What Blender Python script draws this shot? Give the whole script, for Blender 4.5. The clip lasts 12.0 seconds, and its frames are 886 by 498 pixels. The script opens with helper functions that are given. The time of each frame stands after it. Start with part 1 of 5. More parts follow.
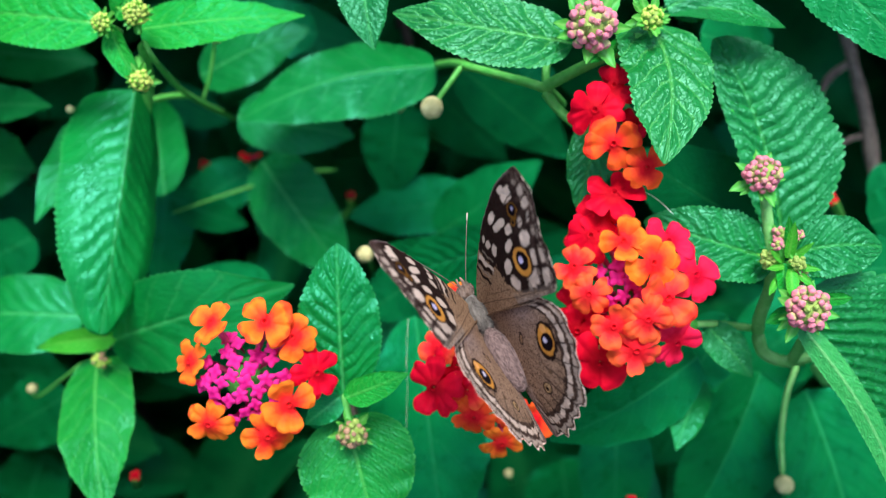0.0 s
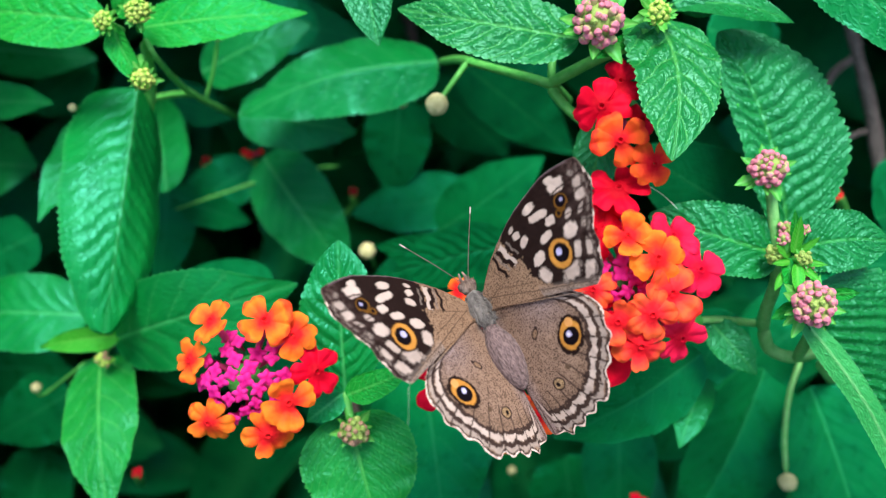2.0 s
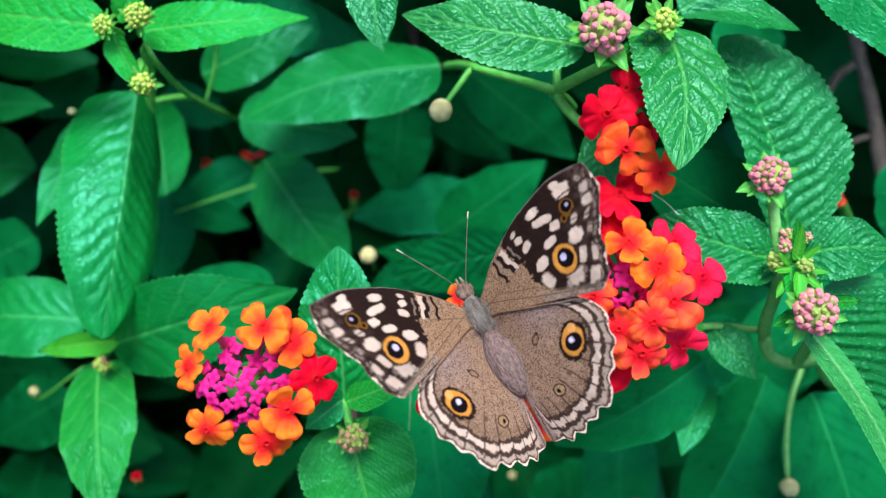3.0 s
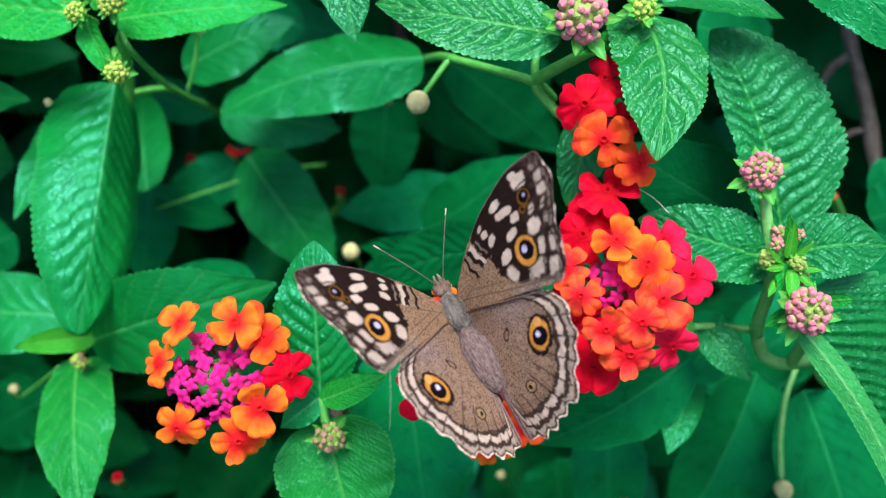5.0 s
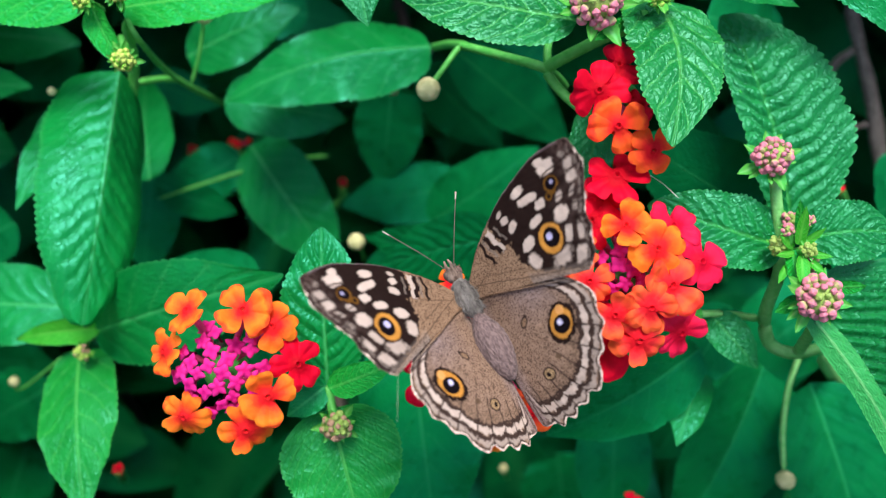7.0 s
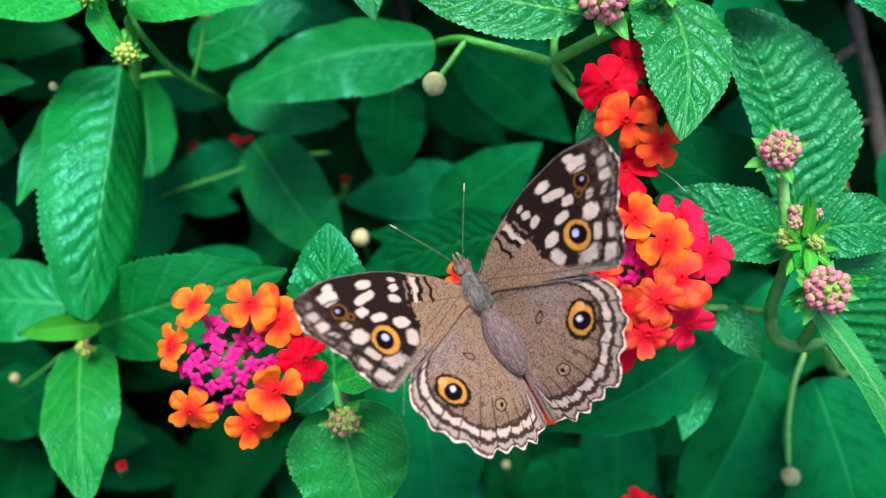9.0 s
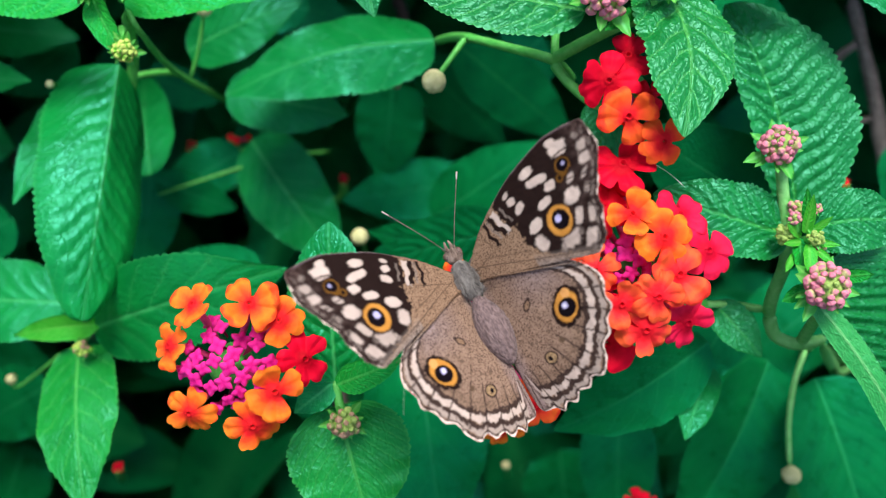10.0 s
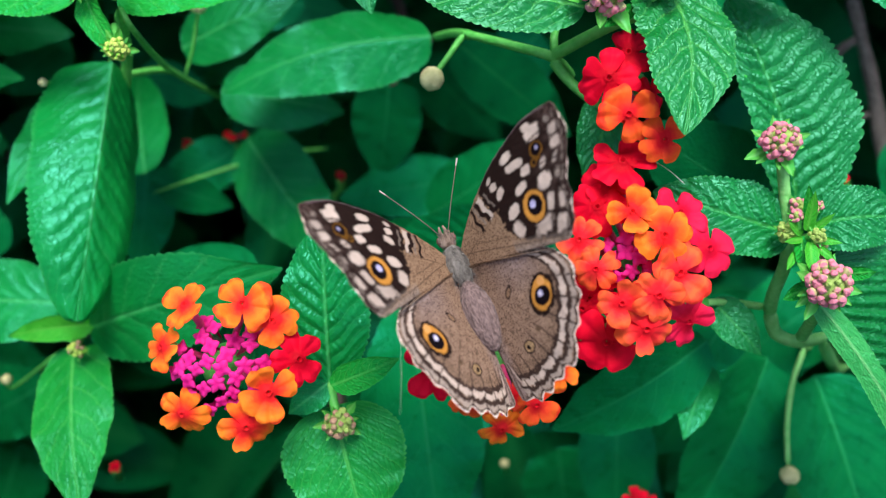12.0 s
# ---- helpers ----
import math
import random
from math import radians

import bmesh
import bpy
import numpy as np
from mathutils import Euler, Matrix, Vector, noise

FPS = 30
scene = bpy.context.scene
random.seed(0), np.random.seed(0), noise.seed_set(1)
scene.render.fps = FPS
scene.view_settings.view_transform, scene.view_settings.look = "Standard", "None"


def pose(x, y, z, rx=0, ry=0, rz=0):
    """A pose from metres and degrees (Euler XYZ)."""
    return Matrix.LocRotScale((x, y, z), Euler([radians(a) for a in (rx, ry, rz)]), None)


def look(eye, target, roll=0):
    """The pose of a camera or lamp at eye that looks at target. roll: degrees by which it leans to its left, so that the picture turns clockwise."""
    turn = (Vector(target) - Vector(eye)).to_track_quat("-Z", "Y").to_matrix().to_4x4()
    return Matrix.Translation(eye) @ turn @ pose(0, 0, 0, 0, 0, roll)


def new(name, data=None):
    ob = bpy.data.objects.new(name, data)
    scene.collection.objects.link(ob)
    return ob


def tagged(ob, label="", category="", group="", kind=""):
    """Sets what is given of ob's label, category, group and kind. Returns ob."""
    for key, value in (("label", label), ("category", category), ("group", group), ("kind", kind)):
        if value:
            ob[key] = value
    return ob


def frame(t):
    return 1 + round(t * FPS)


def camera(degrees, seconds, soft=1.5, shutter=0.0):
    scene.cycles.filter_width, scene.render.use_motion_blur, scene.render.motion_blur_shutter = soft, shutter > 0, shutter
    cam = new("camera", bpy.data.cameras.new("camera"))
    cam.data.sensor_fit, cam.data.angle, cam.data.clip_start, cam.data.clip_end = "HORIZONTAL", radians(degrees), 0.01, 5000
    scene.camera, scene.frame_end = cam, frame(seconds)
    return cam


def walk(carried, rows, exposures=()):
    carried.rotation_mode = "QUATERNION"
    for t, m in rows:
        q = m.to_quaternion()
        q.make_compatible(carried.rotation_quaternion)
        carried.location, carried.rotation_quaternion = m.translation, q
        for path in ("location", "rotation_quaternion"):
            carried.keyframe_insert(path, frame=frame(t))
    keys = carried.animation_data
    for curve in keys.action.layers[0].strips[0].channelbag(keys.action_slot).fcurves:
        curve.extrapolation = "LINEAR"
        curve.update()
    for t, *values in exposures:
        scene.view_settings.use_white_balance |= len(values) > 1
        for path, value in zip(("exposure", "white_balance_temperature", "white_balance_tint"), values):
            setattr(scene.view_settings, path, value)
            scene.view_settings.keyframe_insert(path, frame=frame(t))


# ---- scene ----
# A close-up of a lantana bush. BUSH is the space of the bush: x to the right, y up the slope, z out of the leaves towards the lens.
BUSH = pose(0, 0, 0.75, 45, 0, 0)
cam = camera(58, 12.0, soft=1.2)
PATH = [
    (0.0, BUSH @ pose(0.00000, 0.00000, 0.13981, 0.000, 0.000, 0.000)),
    (0.5, BUSH @ pose(0.00029, -0.00064, 0.13962, -0.109, 0.053, -0.139)),
    (1.0, BUSH @ pose(-0.00021, -0.00035, 0.13911, -0.240, -0.063, -0.153)),
    (1.5, BUSH @ pose(0.00056, -0.00042, 0.13916, -0.247, 0.171, -0.155)),
    (2.0, BUSH @ pose(0.00065, -0.00005, 0.13897, -0.233, 0.342, -0.093)),
    (2.5, BUSH @ pose(-0.00005, 0.00132, 0.13847, -0.383, 0.265, 0.064)),
    (3.0, BUSH @ pose(-0.00008, 0.00127, 0.13820, -0.276, 0.228, 0.130)),
    (5.0, BUSH @ pose(0.00394, 0.00021, 0.13455, -0.272, 0.266, -0.019)),
    (5.5, BUSH @ pose(0.00354, 0.00009, 0.13415, -0.446, 0.111, -0.009)),
    (6.0, BUSH @ pose(0.00242, -0.00124, 0.13332, -0.307, -0.106, 0.404)),
    (6.5, BUSH @ pose(0.00168, -0.00188, 0.13313, -0.261, -0.143, 0.378)),
    (7.0, BUSH @ pose(0.00088, -0.00165, 0.13328, -0.391, -0.200, 0.310)),
    (9.0, BUSH @ pose(-0.00127, -0.00247, 0.13339, -0.434, -0.524, 0.248)),
    (9.5, BUSH @ pose(-0.00240, -0.00224, 0.13328, -0.534, -0.838, 0.043)),
    (10.0, BUSH @ pose(-0.00187, -0.00307, 0.13191, -0.344, -0.735, 0.168)),
    (10.5, BUSH @ pose(-0.00159, -0.00279, 0.13162, -0.437, -0.728, 0.109)),
    (11.0, BUSH @ pose(-0.00167, -0.00222, 0.13120, -0.568, -0.829, -0.013)),
    (11.5, BUSH @ pose(-0.00128, -0.00271, 0.13014, -0.588, -0.720, 0.131)),
    (12.0, BUSH @ pose(-0.00141, -0.00236, 0.13064, -0.693, -0.804, -0.005)),
]
walk(cam, PATH, [(0.0, 1.42), (3.0, 1.41), (6.0, 1.34), (9.0, 1.32), (12.0, 1.30)])
cam.data.dof.use_dof = True
cam.data.dof.focus_distance = 0.128
cam.data.dof.aperture_fstop = 14

# ---- light: a bright overcast sky ----
world = bpy.data.worlds.new("sky")
scene.world = world
world.use_nodes = True
sky = world.node_tree.nodes.new("ShaderNodeTexSky")
sky.sky_type = "NISHITA"
sky.sun_disc = False
sky.sun_elevation = radians(83)
sky.sun_rotation = radians(170)
sky.air_density, sky.dust_density, sky.ozone_density = 1.0, 3.0, 1.0
background = world.node_tree.nodes["Background"]
background.inputs["Strength"].default_value = 0.085
world.node_tree.links.new(sky.outputs["Color"], background.inputs["Color"])
sun_data = bpy.data.lights.new("sun", "SUN")
sun_data.energy, sun_data.angle, sun_data.color = 1.85, radians(26), (1.0, 0.96, 0.90)
sun = new("sun", sun_data)
sun.matrix_world = look((0.02, -0.12, 1.0), (0, 0, 0))


# ---- materials ----
def material(name, rough=0.5, spec=0.5):
    m = bpy.data.materials.new(name)
    m.use_nodes = True
    n, l = m.node_tree.nodes, m.node_tree.links
    b = n["Principled BSDF"]
    b.inputs["Roughness"].default_value = rough
    b.inputs["Specular IOR Level"].default_value = spec
    return m, n, l, b


def rgba(c):
    return (*c, 1.0)


def mixer(n, l, fac, a, b, mode="MIX"):
    x = n.new("ShaderNodeMix")
    x.data_type, x.blend_type = "RGBA", mode
    for k, v in ((0, fac), (6, a), (7, b)):
        if hasattr(v, "is_linked"):
            l.new(v, x.inputs[k])
        else:
            x.inputs[k].default_value = v if k == 0 else rgba(v)
    return x.outputs[2]


def ranged(n, l, value, a, b, c=0.0, d=1.0):
    x = n.new("ShaderNodeMapRange")
    l.new(value, x.inputs[0])
    for k, v in zip((1, 2, 3, 4), (a, b, c, d)):
        x.inputs[k].default_value = v
    return x.outputs[0]


def noisy(n, l, vec, scale, detail=3.0):
    x = n.new("ShaderNodeTexNoise")
    x.inputs["Scale"].default_value, x.inputs["Detail"].default_value = scale, detail
    if vec is not None:
        l.new(vec, x.inputs["Vector"])
    return x.outputs["Fac"]


def bumped(n, l, b, height, distance, strength=1.0, over=None):
    x = n.new("ShaderNodeBump")
    x.inputs["Distance"].default_value, x.inputs["Strength"].default_value = distance, strength
    l.new(height, x.inputs["Height"])
    if over is not None:
        l.new(over, x.inputs["Normal"])
    l.new(x.outputs[0], b.inputs["Normal"])
    return x.outputs[0]


def attribute(n, name):
    x = n.new("ShaderNodeAttribute")
    x.attribute_name = name
    return x


def through_leaf(m, n, l, b, colour, share):
    """Lets some light pass through a thin blade or petal."""
    t, s = n.new("ShaderNodeBsdfTranslucent"), n.new("ShaderNodeMixShader")
    s.inputs[0].default_value = share
    l.new(colour, t.inputs["Color"])
    l.new(b.outputs[0], s.inputs[1])
    l.new(t.outputs[0], s.inputs[2])
    l.new(s.outputs[0], n["Material Output"].inputs["Surface"])


def maths(n, l, kind, a, b=None, clamp=False):
    x = n.new("ShaderNodeMath")
    x.operation, x.use_clamp = kind, clamp
    for k, v in enumerate((a, b)):
        if hasattr(v, "is_linked"):
            l.new(v, x.inputs[k])
        elif v is not None:
            x.inputs[k].default_value = v
    return x.outputs[0]


def leaf_material(name, dark, light, vein, rough, pucker, share=0.18, gloss=0.45, tint=(0.05, 1.0, 0.72), side_vein=0.5, cross_vein=0.2):
    """A blade with a midrib, side veins and a ladder of small cross veins, puffed up between them."""
    m, n, l, b = material(name, rough, gloss)
    b.inputs["Specular Tint"].default_value = (*tint, 1)
    uv, info = n.new("ShaderNodeUVMap"), n.new("ShaderNodeObjectInfo")
    blotch = noisy(n, l, uv.outputs[0], 220, 4)
    wide = noisy(n, l, uv.outputs[0], 70, 3)
    rnd = info.outputs["Random"]
    add = maths(n, l, "ADD", ranged(n, l, blotch, 0.3, 0.7, 0.0, 0.35), ranged(n, l, wide, 0.35, 0.65, 0.0, 0.35))
    add = maths(n, l, "ADD", add, ranged(n, l, rnd, 0, 1, 0.0, 0.3))
    blade = mixer(n, l, add, dark, light)
    # the net of veins: side veins at whole numbers of "side", cross veins between them
    net = attribute(n, "net").outputs["Fac"]
    across = attribute(n, "across").outputs["Fac"]
    fray = noisy(n, l, uv.outputs[0], 900, 3)
    side = maths(n, l, "ADD", attribute(n, "side").outputs["Fac"], ranged(n, l, fray, 0.3, 0.7, -0.07, 0.07))
    d2 = maths(n, l, "PINGPONG", side, 0.5)
    step = maths(n, l, "MULTIPLY", maths(n, l, "FLOOR", side), 0.37)
    rung = maths(n, l, "ADD", maths(n, l, "MULTIPLY", across, 0.85), step)
    rung = maths(n, l, "ADD", rung, ranged(n, l, noisy(n, l, uv.outputs[0], 520, 2), 0.25, 0.75, -0.9, 0.9))
    d3 = maths(n, l, "PINGPONG", rung, 0.5)
    sec = maths(n, l, "MULTIPLY", ranged(n, l, d2, 0.015, 0.075, side_vein, 0.0), net)
    ter = maths(n, l, "MULTIPLY", ranged(n, l, d3, 0.03, 0.14, cross_vein, 0.0), net)
    lines = maths(n, l, "MAXIMUM", maths(n, l, "MAXIMUM", sec, ter), attribute(n, "vein").outputs["Fac"])
    col = mixer(n, l, lines, blade, vein)
    speck = noisy(n, l, uv.outputs[0], 2600, 2)
    col = mixer(n, l, ranged(n, l, speck, 0.62, 0.78, 0, 0.25), col, vein)
    l.new(col, b.inputs["Base Color"])
    shift = n.new("ShaderNodeVectorMath")
    shift.operation = "MULTIPLY_ADD"
    warp = n.new("ShaderNodeTexNoise")
    warp.inputs["Scale"].default_value = 500
    l.new(uv.outputs[0], warp.inputs["Vector"])
    l.new(warp.outputs["Color"], shift.inputs[0])
    shift.inputs[1].default_value = (0.0006, 0.0006, 0.0)
    l.new(uv.outputs[0], shift.inputs[2])
    cell = n.new("ShaderNodeTexVoronoi")
    cell.feature = "SMOOTH_F1"
    cell.inputs["Scale"].default_value = 1500
    cell.inputs["Smoothness"].default_value = 0.6
    l.new(shift.outputs[0], cell.inputs["Vector"])
    puff = ranged(n, l, cell.outputs["Distance"], 0.0, 0.75, 1.0, 0.0)
    pillow = maths(n, l, "ADD", ranged(n, l, d2, 0.0, 0.26, 0.0, 0.6), ranged(n, l, d3, 0.0, 0.30, 0.0, 0.4))
    pillow = maths(n, l, "MULTIPLY", maths(n, l, "POWER", pillow, 0.6), net)
    zero = bumped(n, l, b, pillow, 0.00050 * min(1.0, 0.8 * pucker + 0.15))
    first = bumped(n, l, b, puff, 0.00024 * pucker, over=zero)
    second = bumped(n, l, b, blotch, 0.0006 * min(pucker, 0.5), over=first)
    bumped(n, l, b, speck, 0.00006 * pucker, over=second)
    l.new(ranged(n, l, blotch, 0.3, 0.7, rough - 0.07, rough + 0.1), b.inputs["Roughness"])
    through_leaf(m, n, l, b, col, share)
    return m


LEAF_RUGOSE = leaf_material("leaf_rugose", (0.002, 0.130, 0.024), (0.007, 0.250, 0.048), (0.05, 0.38, 0.07), 0.36, 0.40, gloss=0.72, tint=(0.30, 1.0, 0.80), side_vein=0.10, cross_vein=0.04)
LEAF_VEINED = leaf_material("leaf_veined", (0.003, 0.150, 0.024), (0.010, 0.265, 0.048), (0.10, 0.47, 0.10), 0.36, 0.38, gloss=0.72, tint=(0.36, 1.0, 0.80), side_vein=0.55, cross_vein=0.16)
LEAF_SOFT = leaf_material("leaf_soft", (0.001, 0.150, 0.026), (0.004, 0.285, 0.046), (0.055, 0.42, 0.120), 0.33, 0.16, gloss=0.60, tint=(0.20, 1.0, 0.88), side_vein=0.22, cross_vein=0.05)
LEAF_FRESH = leaf_material("leaf_fresh", (0.003, 0.170, 0.020), (0.011, 0.300, 0.036), (0.085, 0.46, 0.085), 0.36, 0.24, gloss=0.42, tint=(0.26, 1.0, 0.82), side_vein=0.32, cross_vein=0.08)
LEAF_SMOOTH = leaf_material("leaf_smooth", (0.001, 0.100, 0.026), (0.003, 0.235, 0.054), (0.016, 0.28, 0.085), 0.30, 0.14, gloss=0.36, tint=(0.05, 1.0, 0.80), side_vein=0.20, cross_vein=0.05)
# darker copy of the smooth leaf: deep shade is put into its colour
LEAF_SHADED = leaf_material("leaf_shaded", (0.001, 0.076, 0.022), (0.003, 0.174, 0.044), (0.012, 0.19, 0.052), 0.34, 0.14, gloss=0.32, side_vein=0.0, cross_vein=0.0)
LEAF_PALE = leaf_material("leaf_pale", (0.012, 0.24, 0.045), (0.046, 0.38, 0.090), (0.18, 0.56, 0.20), 0.36, 0.30, gloss=0.5, tint=(0.3, 1.0, 0.8), side_vein=0.15, cross_vein=0.05)
LEAF_LIME = leaf_material("leaf_lime", (0.035, 0.42, 0.020), (0.085, 0.54, 0.040), (0.16, 0.60, 0.08), 0.38, 0.15, 0.25)
LEAF_YOUNG = leaf_material("leaf_young", (0.006, 0.300, 0.026), (0.022, 0.430, 0.045), (0.09, 0.54, 0.09), 0.40, 0.4, 0.22)

BRACT_LEAF = leaf_material("bract_leaf", (0.05, 0.38, 0.04), (0.14, 0.52, 0.08), (0.25, 0.60, 0.16), 0.45, 0.3, 0.22)


def stem_material(name, a, c, rough=0.5):
    m, n, l, b = material(name, rough, 0.4)
    co = n.new("ShaderNodeTexCoord")
    f = noisy(n, l, co.outputs["Object"], 700, 4)
    l.new(mixer(n, l, ranged(n, l, f, 0.3, 0.7), a, c), b.inputs["Base Color"])
    bumped(n, l, b, f, 0.0003)
    return m


STEM_GREEN = stem_material("stem_green", (0.05, 0.38, 0.05), (0.12, 0.50, 0.10))
STEM_PALE = stem_material("stem_pale", (0.125, 0.48, 0.11), (0.24, 0.60, 0.20))
STEM_WOODY = stem_material("stem_woody", (0.075, 0.066, 0.060), (0.18, 0.16, 0.15), 0.85)
STEM_OLD = stem_material("stem_old", (0.045, 0.035, 0.030), (0.10, 0.08, 0.07), 0.85)
BUD_DRY = stem_material("bud_dry", (0.52, 0.52, 0.23), (0.73, 0.70, 0.37), 0.7)
BUD_GREEN = stem_material("bud_green", (0.20, 0.36, 0.06), (0.36, 0.48, 0.13), 0.65)
BUD_BROWN = stem_material("bud_brown", (0.20, 0.12, 0.08), (0.36, 0.22, 0.16), 0.8)
SILK = stem_material("silk", (0.6, 0.65, 0.6), (0.75, 0.8, 0.75), 0.4)


def petal_material(name, throat, middle, rim, share=0.25):
    m, n, l, b = material(name, 0.6, 0.08)
    r = attribute(n, "radial").outputs["Fac"]
    info, co = n.new("ShaderNodeObjectInfo"), n.new("ShaderNodeTexCoord")
    f = noisy(n, l, co.outputs["Object"], 420, 3)
    add = n.new("ShaderNodeMath")
    l.new(r, add.inputs[0])
    l.new(ranged(n, l, f, 0.25, 0.75, -0.14, 0.14), add.inputs[1])
    more = n.new("ShaderNodeMath")
    l.new(add.outputs[0], more.inputs[0])
    l.new(ranged(n, l, info.outputs["Random"], 0, 1, -0.14, 0.12), more.inputs[1])
    inner = mixer(n, l, ranged(n, l, more.outputs[0], 0.26, 0.52), throat, middle)
    col = mixer(n, l, ranged(n, l, more.outputs[0], 0.48, 0.85), inner, rim)
    col = mixer(n, l, ranged(n, l, more.outputs[0], 0.92, 1.06, 0.0, 0.7), col, throat)
    l.new(col, b.inputs["Base Color"])
    bumped(n, l, b, noisy(n, l, co.outputs["Object"], 1600, 2), 0.0001)
    through_leaf(m, n, l, b, col, share)
    return m


def bud_material(name, base, tip):
    """A closed bud: pale green at its foot, tinted at its tip."""
    m, n, l, b = material(name, 0.6, 0.25)
    co, info = n.new("ShaderNodeTexCoord"), n.new("ShaderNodeObjectInfo")
    f = noisy(n, l, co.outputs["Object"], 1500, 3)
    add, more = n.new("ShaderNodeMath"), n.new("ShaderNodeMath")
    l.new(attribute(n, "radial").outputs["Fac"], add.inputs[0])
    l.new(ranged(n, l, f, 0.3, 0.7, -0.18, 0.18), add.inputs[1])
    l.new(add.outputs[0], more.inputs[0])
    l.new(ranged(n, l, info.outputs["Random"], 0, 1, -0.30, 0.22), more.inputs[1])
    l.new(mixer(n, l, ranged(n, l, more.outputs[0], 0.35, 0.75), base, tip), b.inputs["Base Color"])
    bumped(n, l, b, f, 0.0002)
    return m


BUD_PINK = bud_material("bud_pink", (0.46, 0.44, 0.20), (0.64, 0.21, 0.29))
BUD_YOUNG = bud_material("bud_young", (0.16, 0.50, 0.04), (0.48, 0.62, 0.13))
BUD_WITHERED = bud_material("bud_withered", (0.24, 0.34, 0.10), (0.40, 0.24, 0.16))
PETAL_ORANGE = petal_material("petal_orange", (0.80, 0.016, 0.022), (0.95, 0.085, 0.020), (0.98, 0.240, 0.024))
PETAL_RED = petal_material("petal_red", (0.55, 0.002, 0.015), (0.80, 0.002, 0.026), (0.88, 0.004, 0.036))
PETAL_ROSE = petal_material("petal_rose", (0.66, 0.004, 0.03), (0.87, 0.010, 0.062), (0.93, 0.018, 0.088))
PETAL_VERMILION = petal_material("petal_vermilion", (0.78, 0.010, 0.022), (0.94, 0.052, 0.024), (0.97, 0.135, 0.024))
PETAL_CORAL = petal_material("petal_coral", (0.82, 0.012, 0.026), (0.94, 0.040, 0.045), (0.97, 0.135, 0.042))
PETAL_MAGENTA = petal_material("petal_magenta", (0.40, 0.003, 0.11), (0.74, 0.012, 0.25), (0.84, 0.034, 0.33))
PETAL_WILTED = petal_material("petal_wilted", (0.10, 0.004, 0.008), (0.20, 0.008, 0.012), (0.24, 0.012, 0.016))
TUBE_PINK = stem_material("tube_pink", (0.45, 0.02, 0.12), (0.60, 0.05, 0.18))


def soil_material():
    m, n, l, b = material("soil", 0.95, 0.2)
    co = n.new("ShaderNodeTexCoord")
    f = noisy(n, l, co.outputs["Object"], 14, 8)
    l.new(mixer(n, l, ranged(n, l, f, 0.3, 0.7), (0.012, 0.009, 0.007), (0.035, 0.026, 0.021)), b.inputs["Base Color"])
    bumped(n, l, b, f, 0.02)
    return m


SOIL = soil_material()


def wing_material():
    m, n, l, b = material("wing_scales", 0.85, 0.02)
    c = attribute(n, "scales").outputs["Color"]
    co = n.new("ShaderNodeTexCoord")
    f = noisy(n, l, co.outputs["Object"], 4200, 4)
    grain = attribute(n, "grain").outputs["Fac"]
    g = noisy(n, l, co.outputs["Object"], 420, 3)
    much = n.new("ShaderNodeMath")
    much.operation = "MULTIPLY"
    l.new(ranged(n, l, f, 0.46, 0.64, 0.0, 0.72), much.inputs[0])
    l.new(grain, much.inputs[1])
    col = mixer(n, l, much.outputs[0], c, (0.03, 0.018, 0.014), "MIX")
    col = mixer(n, l, ranged(n, l, g, 0.35, 0.7, 0.0, 0.35), col, (0.62, 0.58, 0.56), "MULTIPLY")
    l.new(col, b.inputs["Base Color"])
    bumped(n, l, b, f, 0.00005)
    return m


WING = wing_material()


def fur_material(name, a, c, scale):
    m, n, l, b = material(name, 0.75, 0.2)
    b.inputs["Sheen Weight"].default_value = 0.1
    co = n.new("ShaderNodeTexCoord")
    st = n.new("ShaderNodeMapping")
    st.inputs["Scale"].default_value = (1.0, 0.35, 1.0)
    l.new(co.outputs["Object"], st.inputs["Vector"])
    f = noisy(n, l, st.outputs[0], scale, 5)
    l.new(mixer(n, l, ranged(n, l, f, 0.35, 0.65), a, c), b.inputs["Base Color"])
    bumped(n, l, b, f, 0.0004)
    return m


FUR_THORAX = fur_material("fur_thorax", (0.060, 0.054, 0.050), (0.225, 0.210, 0.195), 1100)
FUR_ABDOMEN = fur_material("fur_abdomen", (0.085, 0.057, 0.056), (0.21, 0.148, 0.145), 3000)
FUR_HEAD = fur_material("fur_head", (0.10, 0.065, 0.050), (0.28, 0.21, 0.17), 1500)
CHITIN = stem_material("chitin", (0.05, 0.04, 0.035), (0.14, 0.12, 0.11), 0.4)
EYE_BROWN = stem_material("eye_brown", (0.09, 0.06, 0.05), (0.16, 0.11, 0.09), 0.25)
ANTENNA_TIP = stem_material("antenna_tip", (0.34, 0.32, 0.28), (0.52, 0.49, 0.44), 0.5)


# ---- building helpers; lengths in the calls are millimetres in the bush's space ----
MM = 0.001


def place(ob, parent, m=None):
    ob.parent = parent
    if m is not None:
        ob.matrix_local = m
    return ob


def part(name, data, mats, parent, label="", m=None):
    """Links a bmesh or a mesh as one mesh object under a thing or a part."""
    if isinstance(data, bmesh.types.BMesh):
        me = bpy.data.meshes.new(name)
        data.to_mesh(me)
        data.free()
        data = me
    if not data.materials:
        for k in mats if isinstance(mats, (list, tuple)) else [mats]:
            data.materials.append(k)
    ob = place(new(name, data), parent, m)
    return tagged(ob, label) if label else ob


